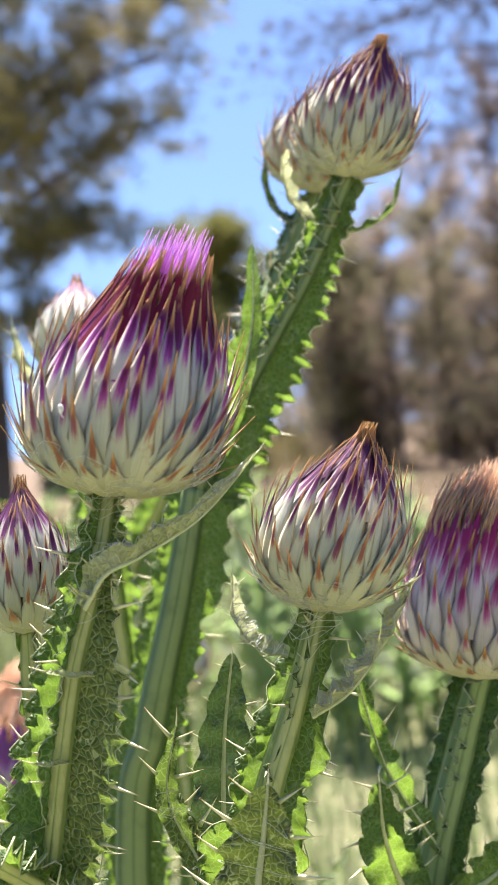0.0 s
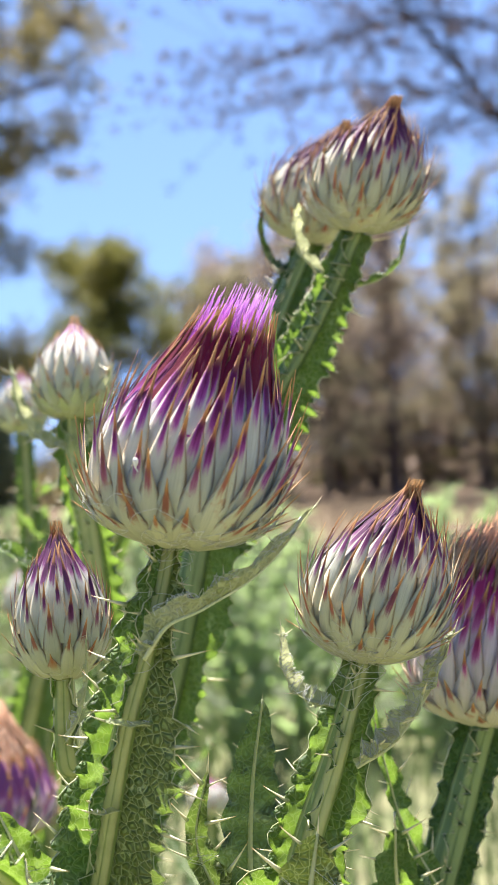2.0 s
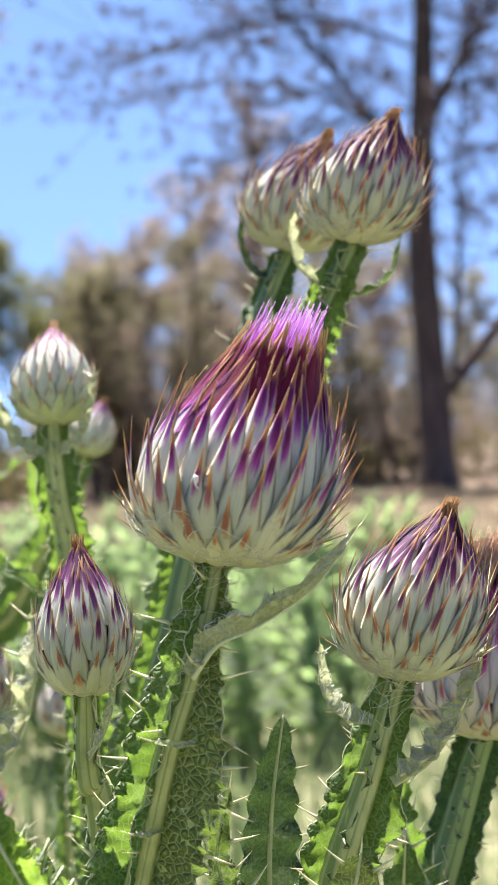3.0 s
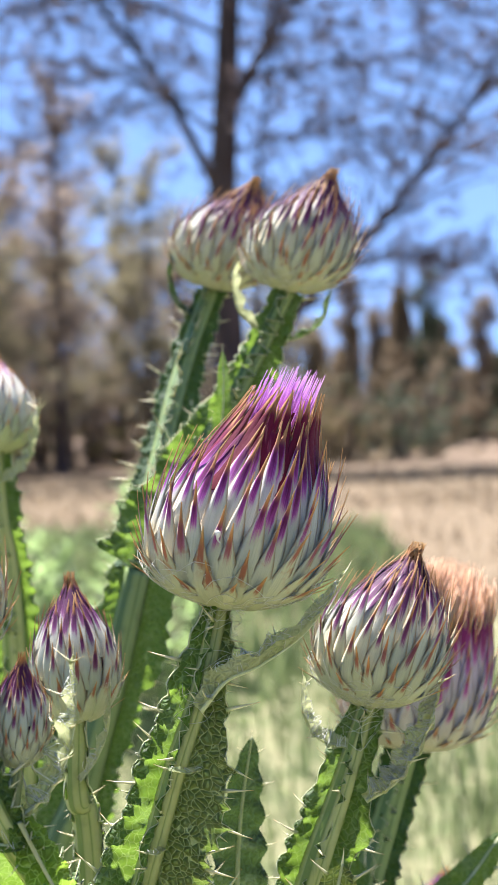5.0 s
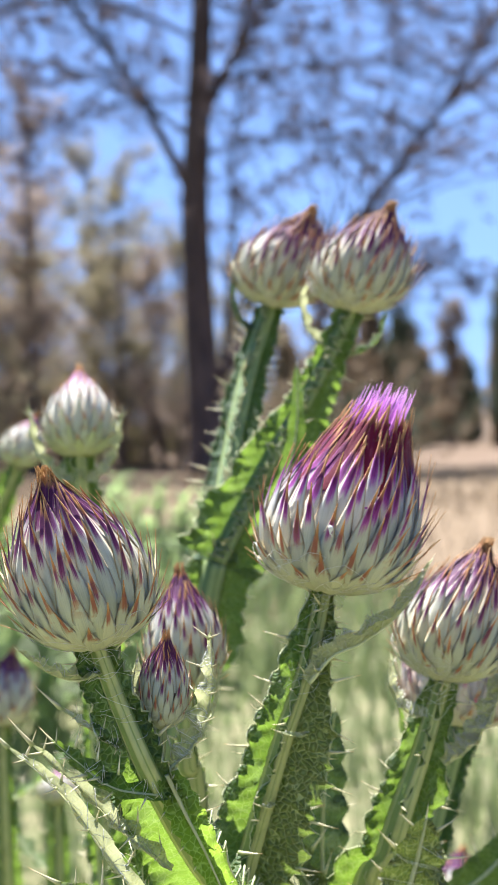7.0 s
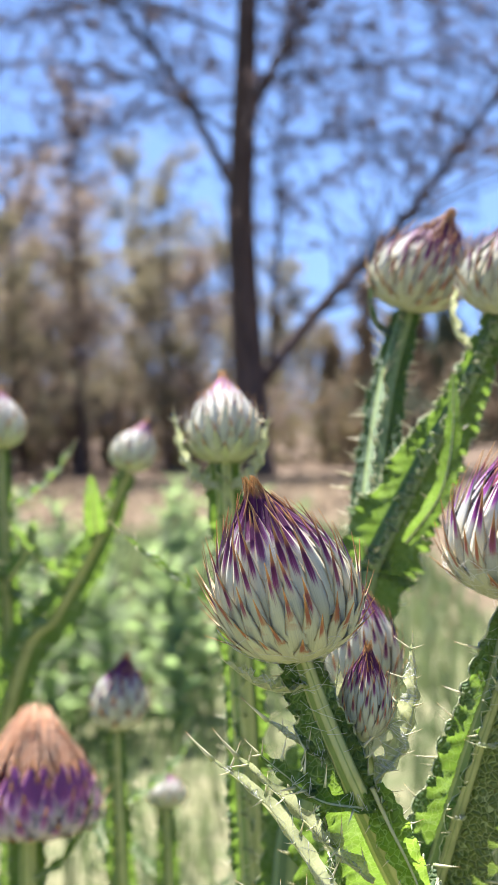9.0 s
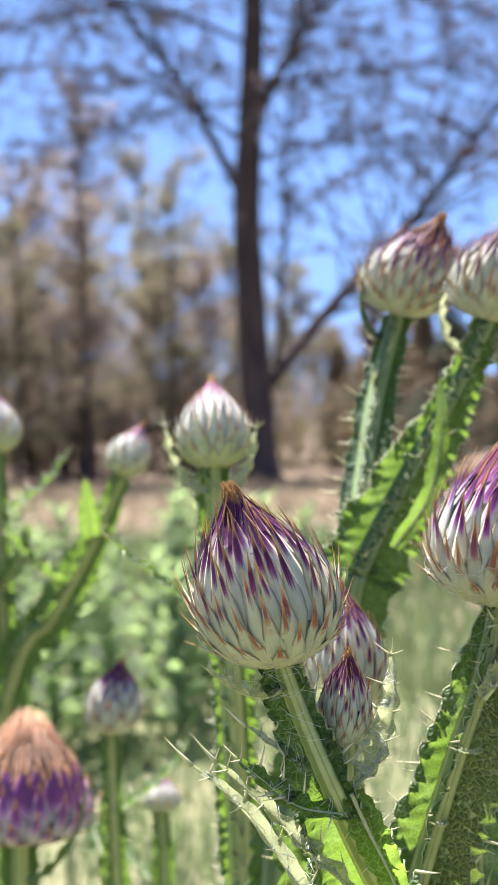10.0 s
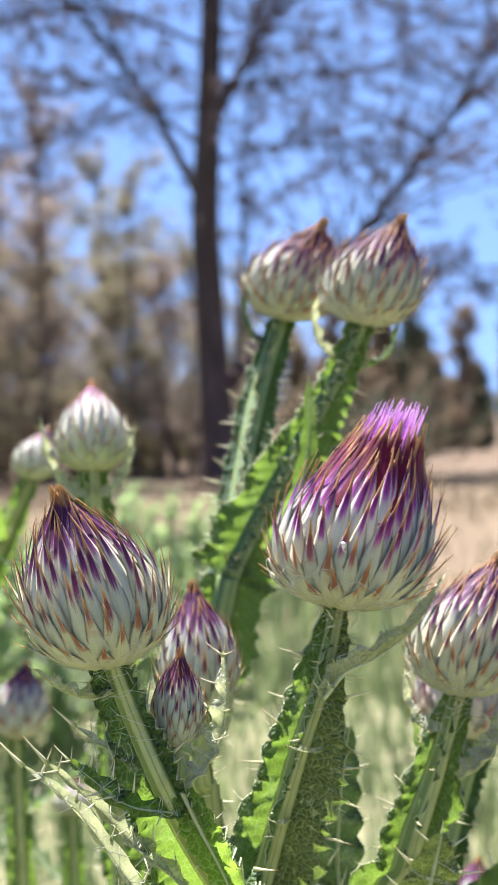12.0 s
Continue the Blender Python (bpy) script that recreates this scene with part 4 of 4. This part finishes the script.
# ---- meadow plants ----
def weed_leaf_mesh(seed):
    n = 12
    verts, faces, uv = [], [], []
    for i in range(n):
        f = i / (n - 1)
        w = 0.16 * math.sin(math.pi * min(f + 0.08, 1)) ** 0.6 * (0.7 + 0.3 * (i % 2))
        x = f
        z = 0.25 * f - 0.35 * f * f
        for v in (-1, -0.5, 0, 0.5, 1):
            verts.append((x, w * v, z + 0.3 * w * abs(v) + 0.03 * math.sin(9 * f + 3 * v + seed)))
            uv.append((f, v))
    for i in range(n - 1):
        for j in range(4):
            faces.append((i * 5 + j, i * 5 + j + 1, (i + 1) * 5 + j + 1, (i + 1) * 5 + j))
    return mesh_data("leaf", verts, faces, WEED_LEAF, uv)


WEED_LEAVES = [weed_leaf_mesh(s) for s in (1, 2, 3)]


def weed(seed, height):
    rnd = random.Random(seed)
    e = tagged(new("meadow_weed"), "bushy pale green weed with many narrow leaves", "weed", "weeds in the meadow")
    p = line((0, 0, -0.01), (0.02, 0.01, height * 0.4), (0.0, 0.02, height * 0.75), (0.03, 0.0, height), n=16)
    v, f, u = tube(p, np.linspace(0.007, 0.002, 16), 6)
    part("stem", mesh_data("stem", v, f, STEM, u), e)
    for k in range(44):
        f = 0.12 + 0.86 * k / 44
        q = Vector(p[int(f * 15)])
        ln = (0.17 - 0.11 * f) * rnd.uniform(0.7, 1.2)
        m = Matrix.Translation(q) @ Matrix.Rotation(k * 2.4, 4, "Z") @ Matrix.Rotation(-radians(rnd.uniform(25, 60)), 4, "Y") @ Matrix.Scale(ln, 4)
        part("leaf", WEED_LEAVES[k % 3], e, matrix=m)
    return e


rw = random.Random(77)
kinds = [weed(301, 0.58), weed(302, 0.46), weed(303, 0.64)]
spots = [(-0.42, 1.35), (-0.20, 1.60), (-0.62, 1.9), (-0.02, 2.1), (-0.35, 2.3), (-0.85, 2.2), (-0.10, 2.9), (-0.55, 3.0), (-1.1, 2.9), (-0.40, 0.85), (-0.30, 1.05),
         (-1.35, 3.5), (-0.75, 3.8), (0.05, 4.2), (-0.55, 1.15), (-1.7, 4.4), (-1.0, 4.8), (-0.45, 1.75), (-0.95, 1.65), (-0.25, 4.9), (-0.15, 1.30), (-0.70, 1.40), (-0.30, 2.0), (-0.80, 2.6), (-0.05, 1.7), (-0.22, 0.95), (-0.30, 0.80), (-0.36, 0.70), (-0.14, 1.0), (-0.5, 0.95), (-0.42, 1.05), (-0.25, 1.2), (-0.1, 1.45), (-0.6, 1.6), (-0.45, 2.6), (-0.2, 2.5)]
for i, (x, y) in enumerate(spots):
    x, y = x * 1.7 - 0.15, 2.9 + (y - 0.7) * 0.8
    k = kinds[i % 3]
    pz = pose(x, y, 0.0, rw.uniform(-6, 6), rw.uniform(-6, 6), rw.uniform(0, 360))
    if i < 3:
        k.matrix_basis = pz
    else:
        copy_thing(k, pz)


def blades(name, label, mat, count, xr, yr, hr, seed, density=None):
    """A field of grass blades in one mesh."""
    g = np.random.default_rng(seed)
    x, y = g.uniform(*xr, count), g.uniform(0, 1, count)
    y = yr[0] + (yr[1] - yr[0]) * y
    h = g.uniform(*hr, count)
    a = g.uniform(0, 2 * np.pi, count)
    lean = g.uniform(0.1, 0.6, count) * h
    w = g.uniform(0.002, 0.005, count) * (1 + y / 8)
    c, s = np.cos(a), np.sin(a)
    v = np.empty((count, 5, 3))
    for i, (f, ww) in enumerate(((0, -1), (0, 1), (0.55, 0.8), (0.55, -0.8), (1, 0))):
        v[:, i, 0] = x + c * lean * f * f - s * w * ww
        v[:, i, 1] = y + s * lean * f * f + c * w * ww
        v[:, i, 2] = h * f - 0.03
    base = np.arange(count) * 5
    faces = [t for b in base.tolist() for t in ((b, b + 1, b + 2, b + 3), (b + 3, b + 2, b + 4))]
    ob = new(name, mesh_data(name, v.reshape(-1, 3), faces, mat))
    tagged(ob, label, "grass", kind="stuff")


blades("grass", "yellow-green meadow grass", GRASS, 31000, (-4.5, 0.6), (0.4, 9.5), (0.05, 0.22), 5)
blades("dry_grass", "dry straw-coloured grass", STRAW, 20000, (-9.0, 4.5), (4.5, 19.5), (0.04, 0.16), 6)


# ---- trees ----
def clump_needles(centres, sizes, per, needle, rng, flat=0.8):
    """Needles bursting from each centre: thin triangles in one mesh."""
    c = np.repeat(np.asarray(centres), per, axis=0)
    s = np.repeat(np.asarray(sizes), per)
    n = len(c)
    d = rng.normal(size=(n, 3))
    d[:, 2] = d[:, 2] * flat + 0.25
    d /= np.linalg.norm(d, axis=1)[:, None]
    p0 = c + d * (s * rng.uniform(0.0, 0.75, n))[:, None]
    e = rng.normal(size=(n, 3))
    e = np.cross(d, e)
    e /= np.linalg.norm(e, axis=1)[:, None]
    ln = needle * rng.uniform(0.6, 1.3, n)
    w = ln * 0.11
    v = np.empty((n, 3, 3))
    v[:, 0] = p0 - e * w[:, None]
    v[:, 1] = p0 + e * w[:, None]
    v[:, 2] = p0 + d * ln[:, None]
    faces = [(b, b + 1, b + 2) for b in range(0, n * 3, 3)]
    return v.reshape(-1, 3), faces


def tree(name, label, base, trunk, trunk_r, limbs, mat, clumps, clump_r, per, needle, seed, twig_every=1, crown_extra=(), bark=BARK, twig_n=2, reach=0.33):
    """Tree with a tapered trunk, limbs, twigs and clumps of needles along the twigs. Points are relative to base."""
    rng = np.random.default_rng(seed)
    e = tagged(new(name), label, name.split("_")[-1] if "tree" not in name else "tree", "trees behind the meadow")
    e.location = base
    tp = smooth_path(trunk, 30)
    v, f, u = tube(tp, np.interp(np.linspace(0, 1, 30), [0, 0.06, 1], [trunk_r * 1.35, trunk_r, trunk_r * 0.35]), 12)
    part("trunk", mesh_data("trunk", v, f, bark, u), e)
    twigs, centres = [], []
    for pts, r in limbs:
        lp = smooth_path(pts, 18)
        v, f, u = tube(lp, np.linspace(r, r * 0.3, 18), 8)
        part("limb", mesh_data("limb", v, f, bark, u), e)
        for i in range(4, 18, twig_every):
            for _ in range(twig_n):
                d = unit(rng.normal(size=3) * (1, 1, 0.55) + unit(lp[-1] - lp[0]) * 0.7 + (0, 0, 0.1))
                ln = rng.uniform(0.35, 0.95) * np.linalg.norm(lp[-1] - lp[0]) * reach
                q = np.array([lp[i], lp[i] + d * ln * 0.5 + (0, 0, 0.04 * ln), lp[i] + d * ln + rng.normal(size=3) * 0.08 * ln])
                q = smooth_path(q, 6)
                twigs.append(tube(q, np.linspace(r * 0.22, r * 0.06, 6), 4))
                for k in range(clumps):
                    centres.append(q[max(5 - k, 1)] + rng.normal(size=3) * clump_r * 0.5)
    if twigs:
        v, f, u = join(twigs)
        tagged(part("brushwood", mesh_data("brushwood", v, f, bark, u), e), kind="stuff")
    for c in crown_extra:
        centres.append(c)
    if centres:
        sizes = rng.uniform(0.6, 1.3, len(centres)) * clump_r
        v, f = clump_needles(centres, sizes, per, needle, rng)
        part("crown", mesh_data("crown", v, f, mat, smooth=False), e)
    return e


# big half-bare pine
B0 = (-0.64, 20.0, 0.0)
tree("pine_tree", "tall half-bare pine with grey-brown sparse needles", B0,
     [(0.0, 0, -0.1), (-0.02, 0, 1.2), (-0.07, 0, 3.4), (0.02, 0, 4.9), (0.13, 0, 6.6), (0.2, 0, 9.0), (0.1, 0.1, 11.5)], 0.245,
     [([(-0.15, 0, 3.95), (-0.85, 0.1, 5.38), (-1.78, 0.2, 6.66), (-2.9, 0.3, 8.0)], 0.075),
      ([(0.03, 0, 4.85), (0.63, -0.1, 5.86), (1.05, -0.2, 6.55), (1.7, -0.3, 8.2)], 0.08),
      ([(0.10, 0, 1.25), (1.0, 0.3, 2.3), (2.25, 0.5, 3.56), (3.4, 0.6, 4.98), (4.4, 0.8, 6.6)], 0.105),
      ([(0.25, 0.1, 1.5), (0.42, 0.1, 3.0), (0.50, 0.2, 4.6), (0.8, 0.3, 6.4)], 0.05),
      ([(0.05, 0, 5.4), (1.2, 0.4, 5.6), (2.6, 0.6, 5.7), (3.8, 0.8, 5.3)], 0.04),
      ([(0.0, 0, 4.4), (1.0, -0.4, 4.5), (2.0, -0.6, 4.35), (3.0, -0.8, 4.0)], 0.03),
      ([(0.0, 0, 5.2), (-1.0, 0.4, 5.2), (-2.2, 0.6, 4.9), (-3.0, 0.6, 4.7)], 0.035),
      ([(0.0, 0, 6.0), (-1.2, -0.4, 6.4), (-2.6, -0.6, 6.3), (-4.2, -0.7, 5.9)], 0.04),
      ([(0.1, 0, 6.8), (1.2, 0.3, 7.0), (2.6, 0.5, 6.6), (3.9, 0.5, 6.2)], 0.04),
      ([(0.15, 0, 7.6), (-0.9, 0.3, 7.8), (-2.2, 0.5, 7.4)], 0.04),
      ([(0.0, 0, 4.6), (-1.4, 0.5, 5.6), (-3.0, 0.8, 6.0), (-4.4, 0.9, 5.8)], 0.04),
      ([(1.4, 0.35, 2.75), (2.4, 0.3, 2.9), (3.5, 0.3, 2.5)], 0.03)],
     NEEDLE_GREY, 2, 0.11, 26, 0.085, 401, twig_n=5, reach=0.50)


def rough_limbs(height, spread, count, seed, start=0.15, rise=0.35):
    r = random.Random(seed)
    out = []
    for k in range(count):
        z = height * (start + (0.97 - start) * (k + r.uniform(0, 1)) / count)
        a = r.uniform(0, 6.283)
        ln = spread * (1.0 - 0.6 * (z / height - start)) * r.uniform(0.35, 1.25)
        up = rise + r.uniform(-0.35, 0.75)
        d = np.array((math.cos(a), math.sin(a), 0))
        out.append(([d * 0.03 + (0, 0, z), d * ln * 0.5 + (0, 0, z + ln * up * 0.4), d * ln + (0, 0, z + ln * up)], 0.010 * height ** 0.6))
    return out


def conifer(name, label, x, y, height, spread, mat, seed, count=22, clumps=3, clump_r=0.09, per=12, needle=0.075, start=0.15, rise=0.3, lean=0.0):
    tree(name, label, (x, y, 0), [(0, 0, -0.1), (lean * 0.4, 0, height * 0.4), (lean, 0, height)], 0.008 * height + 0.015,
         rough_limbs(height, spread, count, seed, start, rise), mat, clumps, clump_r, per, needle, seed, 2, twig_n=3, reach=0.42)


# scorched brown conifers beside and behind the pine
DEAD = "dead brown conifer with rusty needles"
THIN = "slender half-dry conifer with olive brown needles"
for k, (x, y, h, w) in enumerate(((-3.3, 22.0, 6.0, 1.0), (-2.1, 23.0, 4.9, 1.1), (-4.6, 24.0, 5.2, 1.2), (-5.6, 23.2, 4.0, 1.2), (-6.6, 25.0, 4.2, 1.4),
                                  (-1.2, 26.0, 4.2, 1.3), (-3.9, 27.0, 5.2, 1.3), (-2.8, 25.0, 5.5, 1.0), (-5.2, 27.5, 5.4, 1.2), (-7.4, 27.0, 3.4, 1.4), (-3.0, 28.5, 3.8, 1.5), (-0.2, 27.5, 3.6, 1.1), (-1.7, 24.2, 3.4, 1.0), (-4.0, 25.6, 3.6, 1.2), (-6.0, 28.5, 4.0, 1.5), (-0.9, 29.0, 3.2, 1.4), (0.7, 29.5, 2.6, 1.0), (-2.4, 27.0, 3.9, 1.2), (-4.9, 26.0, 3.3, 1.2), (-4.3, 21.5, 3.9, 1.2), (-5.1, 22.4, 4.3, 1.2), (-5.9, 21.6, 3.5, 1.2), (-6.3, 23.4, 3.8, 1.3), (-3.6, 23.4, 3.7, 1.1), (1.3, 28.0, 3.3, 0.35), (2.9, 29.0, 3.5, 0.4), (3.9, 28.5, 2.9, 0.4), (5.0, 29.0, 3.3, 0.4), (2.1, 31.0, 2.9, 0.4))):
    conifer("pine_tree", DEAD if x < 0.5 else THIN, x, y, h, w, (CYPRESS_BROWN, CYPRESS)[k % 2] if x > 0.5 else (NEEDLE_DEAD, NEEDLE_TAN)[k % 2], 411 + k, 24, 2, 0.14, 12, rise=0.35, lean=0.15 * math.sin(k * 2.1))

# big olive pine and young pines towards the open sky
tree("pine_tree", "big olive-green pine with dense dark clumps", (-7.8, 14.2, 0),
     [(0, 0, -0.1), (0.1, 0, 2.2), (0.0, 0, 4.5), (0.2, 0, 7.5)], 0.20,
     [([(0, 0, 2.6), (0.8, -0.2, 3.0), (1.7, -0.4, 3.0)], 0.05), ([(0, 0, 3.0), (1.0, 0.1, 3.7), (2.2, 0.1, 4.1)], 0.06),
      ([(0, 0, 3.5), (1.2, -0.4, 4.4), (2.7, -0.6, 4.6)], 0.06), ([(0, 0, 4.2), (1.1, 0.3, 5.0), (2.5, 0.3, 5.5)], 0.06),
      ([(0, 0, 4.6), (0.9, -0.5, 5.6), (1.9, -0.8, 6.3)], 0.05), ([(0, 0, 5.2), (0.6, 0.5, 6.2), (1.4, 0.8, 7.0)], 0.05),
      ([(0, 0, 3.2), (0.7, -0.7, 3.8), (1.2, -1.3, 4.3)], 0.05), ([(0, 0, 3.3), (-0.9, 0.2, 4.0), (-1.9, 0.4, 4.4)], 0.05),
      ([(0, 0, 4.4), (-0.9, -0.2, 5.2), (-2.1, -0.3, 5.7)], 0.05), ([(0, 0, 2.2), (0.9, -0.3, 2.2), (1.9, -0.5, 1.8)], 0.035)],
     NEEDLE_OLIVE, 3, 0.20, 44, 0.10, 421, twig_n=3)
conifer("pine_tree", "young yellow-green pine with soft crown", -7.35, 20.5, 3.9, 1.3, NEEDLE_YOUNG, 431, 26, 3, 0.2, 20, 0.11, 0.35)
conifer("pine_tree", "young yellow-green pine with soft crown", -6.0, 23.0, 3.4, 1.0, NEEDLE_OLIVE, 432, 20, 3, 0.2, 22, 0.12, 0.2)


def cypress(x, y, height, radius, mat, seed, label):
    rng = np.random.default_rng(seed)
    e = tagged(new("cypress_tree"), label, "tree", "trees behind the meadow")
    e.location = (x, y, 0)
    v, f, u = tube([(0, 0, -0.1), (0, 0, height * 0.5), (0, 0, height * 0.95)], [0.12, 0.08, 0.02], 8)
    part("trunk", mesh_data("trunk", v, f, BARK, u), e)
    z = rng.uniform(0.04, 1.0, 420)
    a = rng.uniform(0, 2 * np.pi, 420)
    r = radius * np.minimum(1, (1.02 - z) * 2.2) ** 0.7 * rng.uniform(0.3, 1.25, 420)
    c = np.column_stack([r * np.cos(a), r * np.sin(a), z * height])
    v, f = clump_needles(c, rng.uniform(0.04, 0.16, 420), 18, 0.15, rng, 1.8)
    part("crown", mesh_data("crown", v, f, mat, smooth=False), e)


cypress(2.45, 30, 3.1, 0.34, CYPRESS_BROWN, 441, "scorched brown cypress column")
cypress(3.10, 31, 2.75, 0.26, CYPRESS, 442, "slim dark green cypress behind the meadow")
cypress(-10.6, 21.8, 1.6, 0.35, CYPRESS, 446, "dark green cypress behind the meadow")
cypress(-9.8, 21.8, 1.7, 0.40, CYPRESS, 447, "dark green cypress behind the meadow")
cypress(-9.0, 25.0, 1.5, 0.5, CYPRESS, 448, "dark green cypress behind the meadow")


rc = random.Random(31)
for i in range(13):
    cypress(0.9 + i * 0.42 + rc.uniform(-0.15, 0.15), 29.5 + rc.uniform(0, 5), rc.uniform(1.5, 3.3), rc.uniform(0.16, 0.30), (CYPRESS, CYPRESS_BROWN, CYPRESS)[i % 3], 460 + i,
            ("dark green cypress behind the meadow", "scorched brown cypress column", "slim dark green cypress behind the meadow")[i % 3])


def bush(x, y, h, w, mat, seed, label):
    """Low thicket: several bare stems and a ragged mass of needles."""
    rng = np.random.default_rng(seed)
    e = tagged(new("thicket_bush"), label, "bush", "thicket behind the meadow")
    e.location = (x, y, 0)
    for k in range(5):
        a = rng.uniform(0, 6.28)
        d = np.array((math.cos(a), math.sin(a) * 0.6, 0)) * w * rng.uniform(0.2, 0.8)
        v, f, u = tube(smooth_path([d * 0.15 - (0, 0, 0.05), d * 0.5 + (0, 0, h * 0.5), d + (0, 0, h * rng.uniform(0.8, 1.1))], 8), np.linspace(0.05, 0.015, 8), 6)
        part("limb", mesh_data("limb", v, f, BARK, u), e)
    n = 190
    c = rng.normal(size=(n, 3)) * (w * 0.45, w * 0.35, h * 0.27) + (0, 0, h * 0.5)
    c[:, 2] = np.clip(c[:, 2], 0.05, h * 1.15)
    v, f = clump_needles(c, rng.uniform(0.03, 0.12, n), 16, 0.11, rng)
    part("crown", mesh_data("crown", v, f, mat, smooth=False), e)


rb = random.Random(9)
for i in range(19):
    x = -10.5 + i * 0.72 + rb.uniform(-0.25, 0.25)
    dead = x > -6.5 and rb.random() < 0.8
    bush(x, 22.5 + rb.uniform(0, 4.5), (rb.uniform(1.0, 2.3) if x < 0 else rb.uniform(0.9, 1.6)) if dead else rb.uniform(0.6, 1.1), rb.uniform(0.9, 1.4), (NEEDLE_DEAD if x < 0 else (CYPRESS_BROWN, CYPRESS)[i % 2]) if dead else NEEDLE_OLIVE, 500 + i,
         ("rusty brown dead thicket under the trees" if x < 0 or i % 2 == 0 else "dark green thicket at the meadow edge") if dead else "olive green thicket at the meadow edge")

for i in range(17):
    x = -13.0 + i * 0.78 + rb.uniform(-0.3, 0.3)
    bush(x, 30.5 + rb.uniform(0, 4.0), rb.uniform(1.5, 2.5), rb.uniform(0.9, 1.3), (NEEDLE_DEAD, NEEDLE_TAN, NEEDLE_DEAD, NEEDLE_TAN)[i % 4], 600 + i,
         "tall brown-grey thicket in the distance")
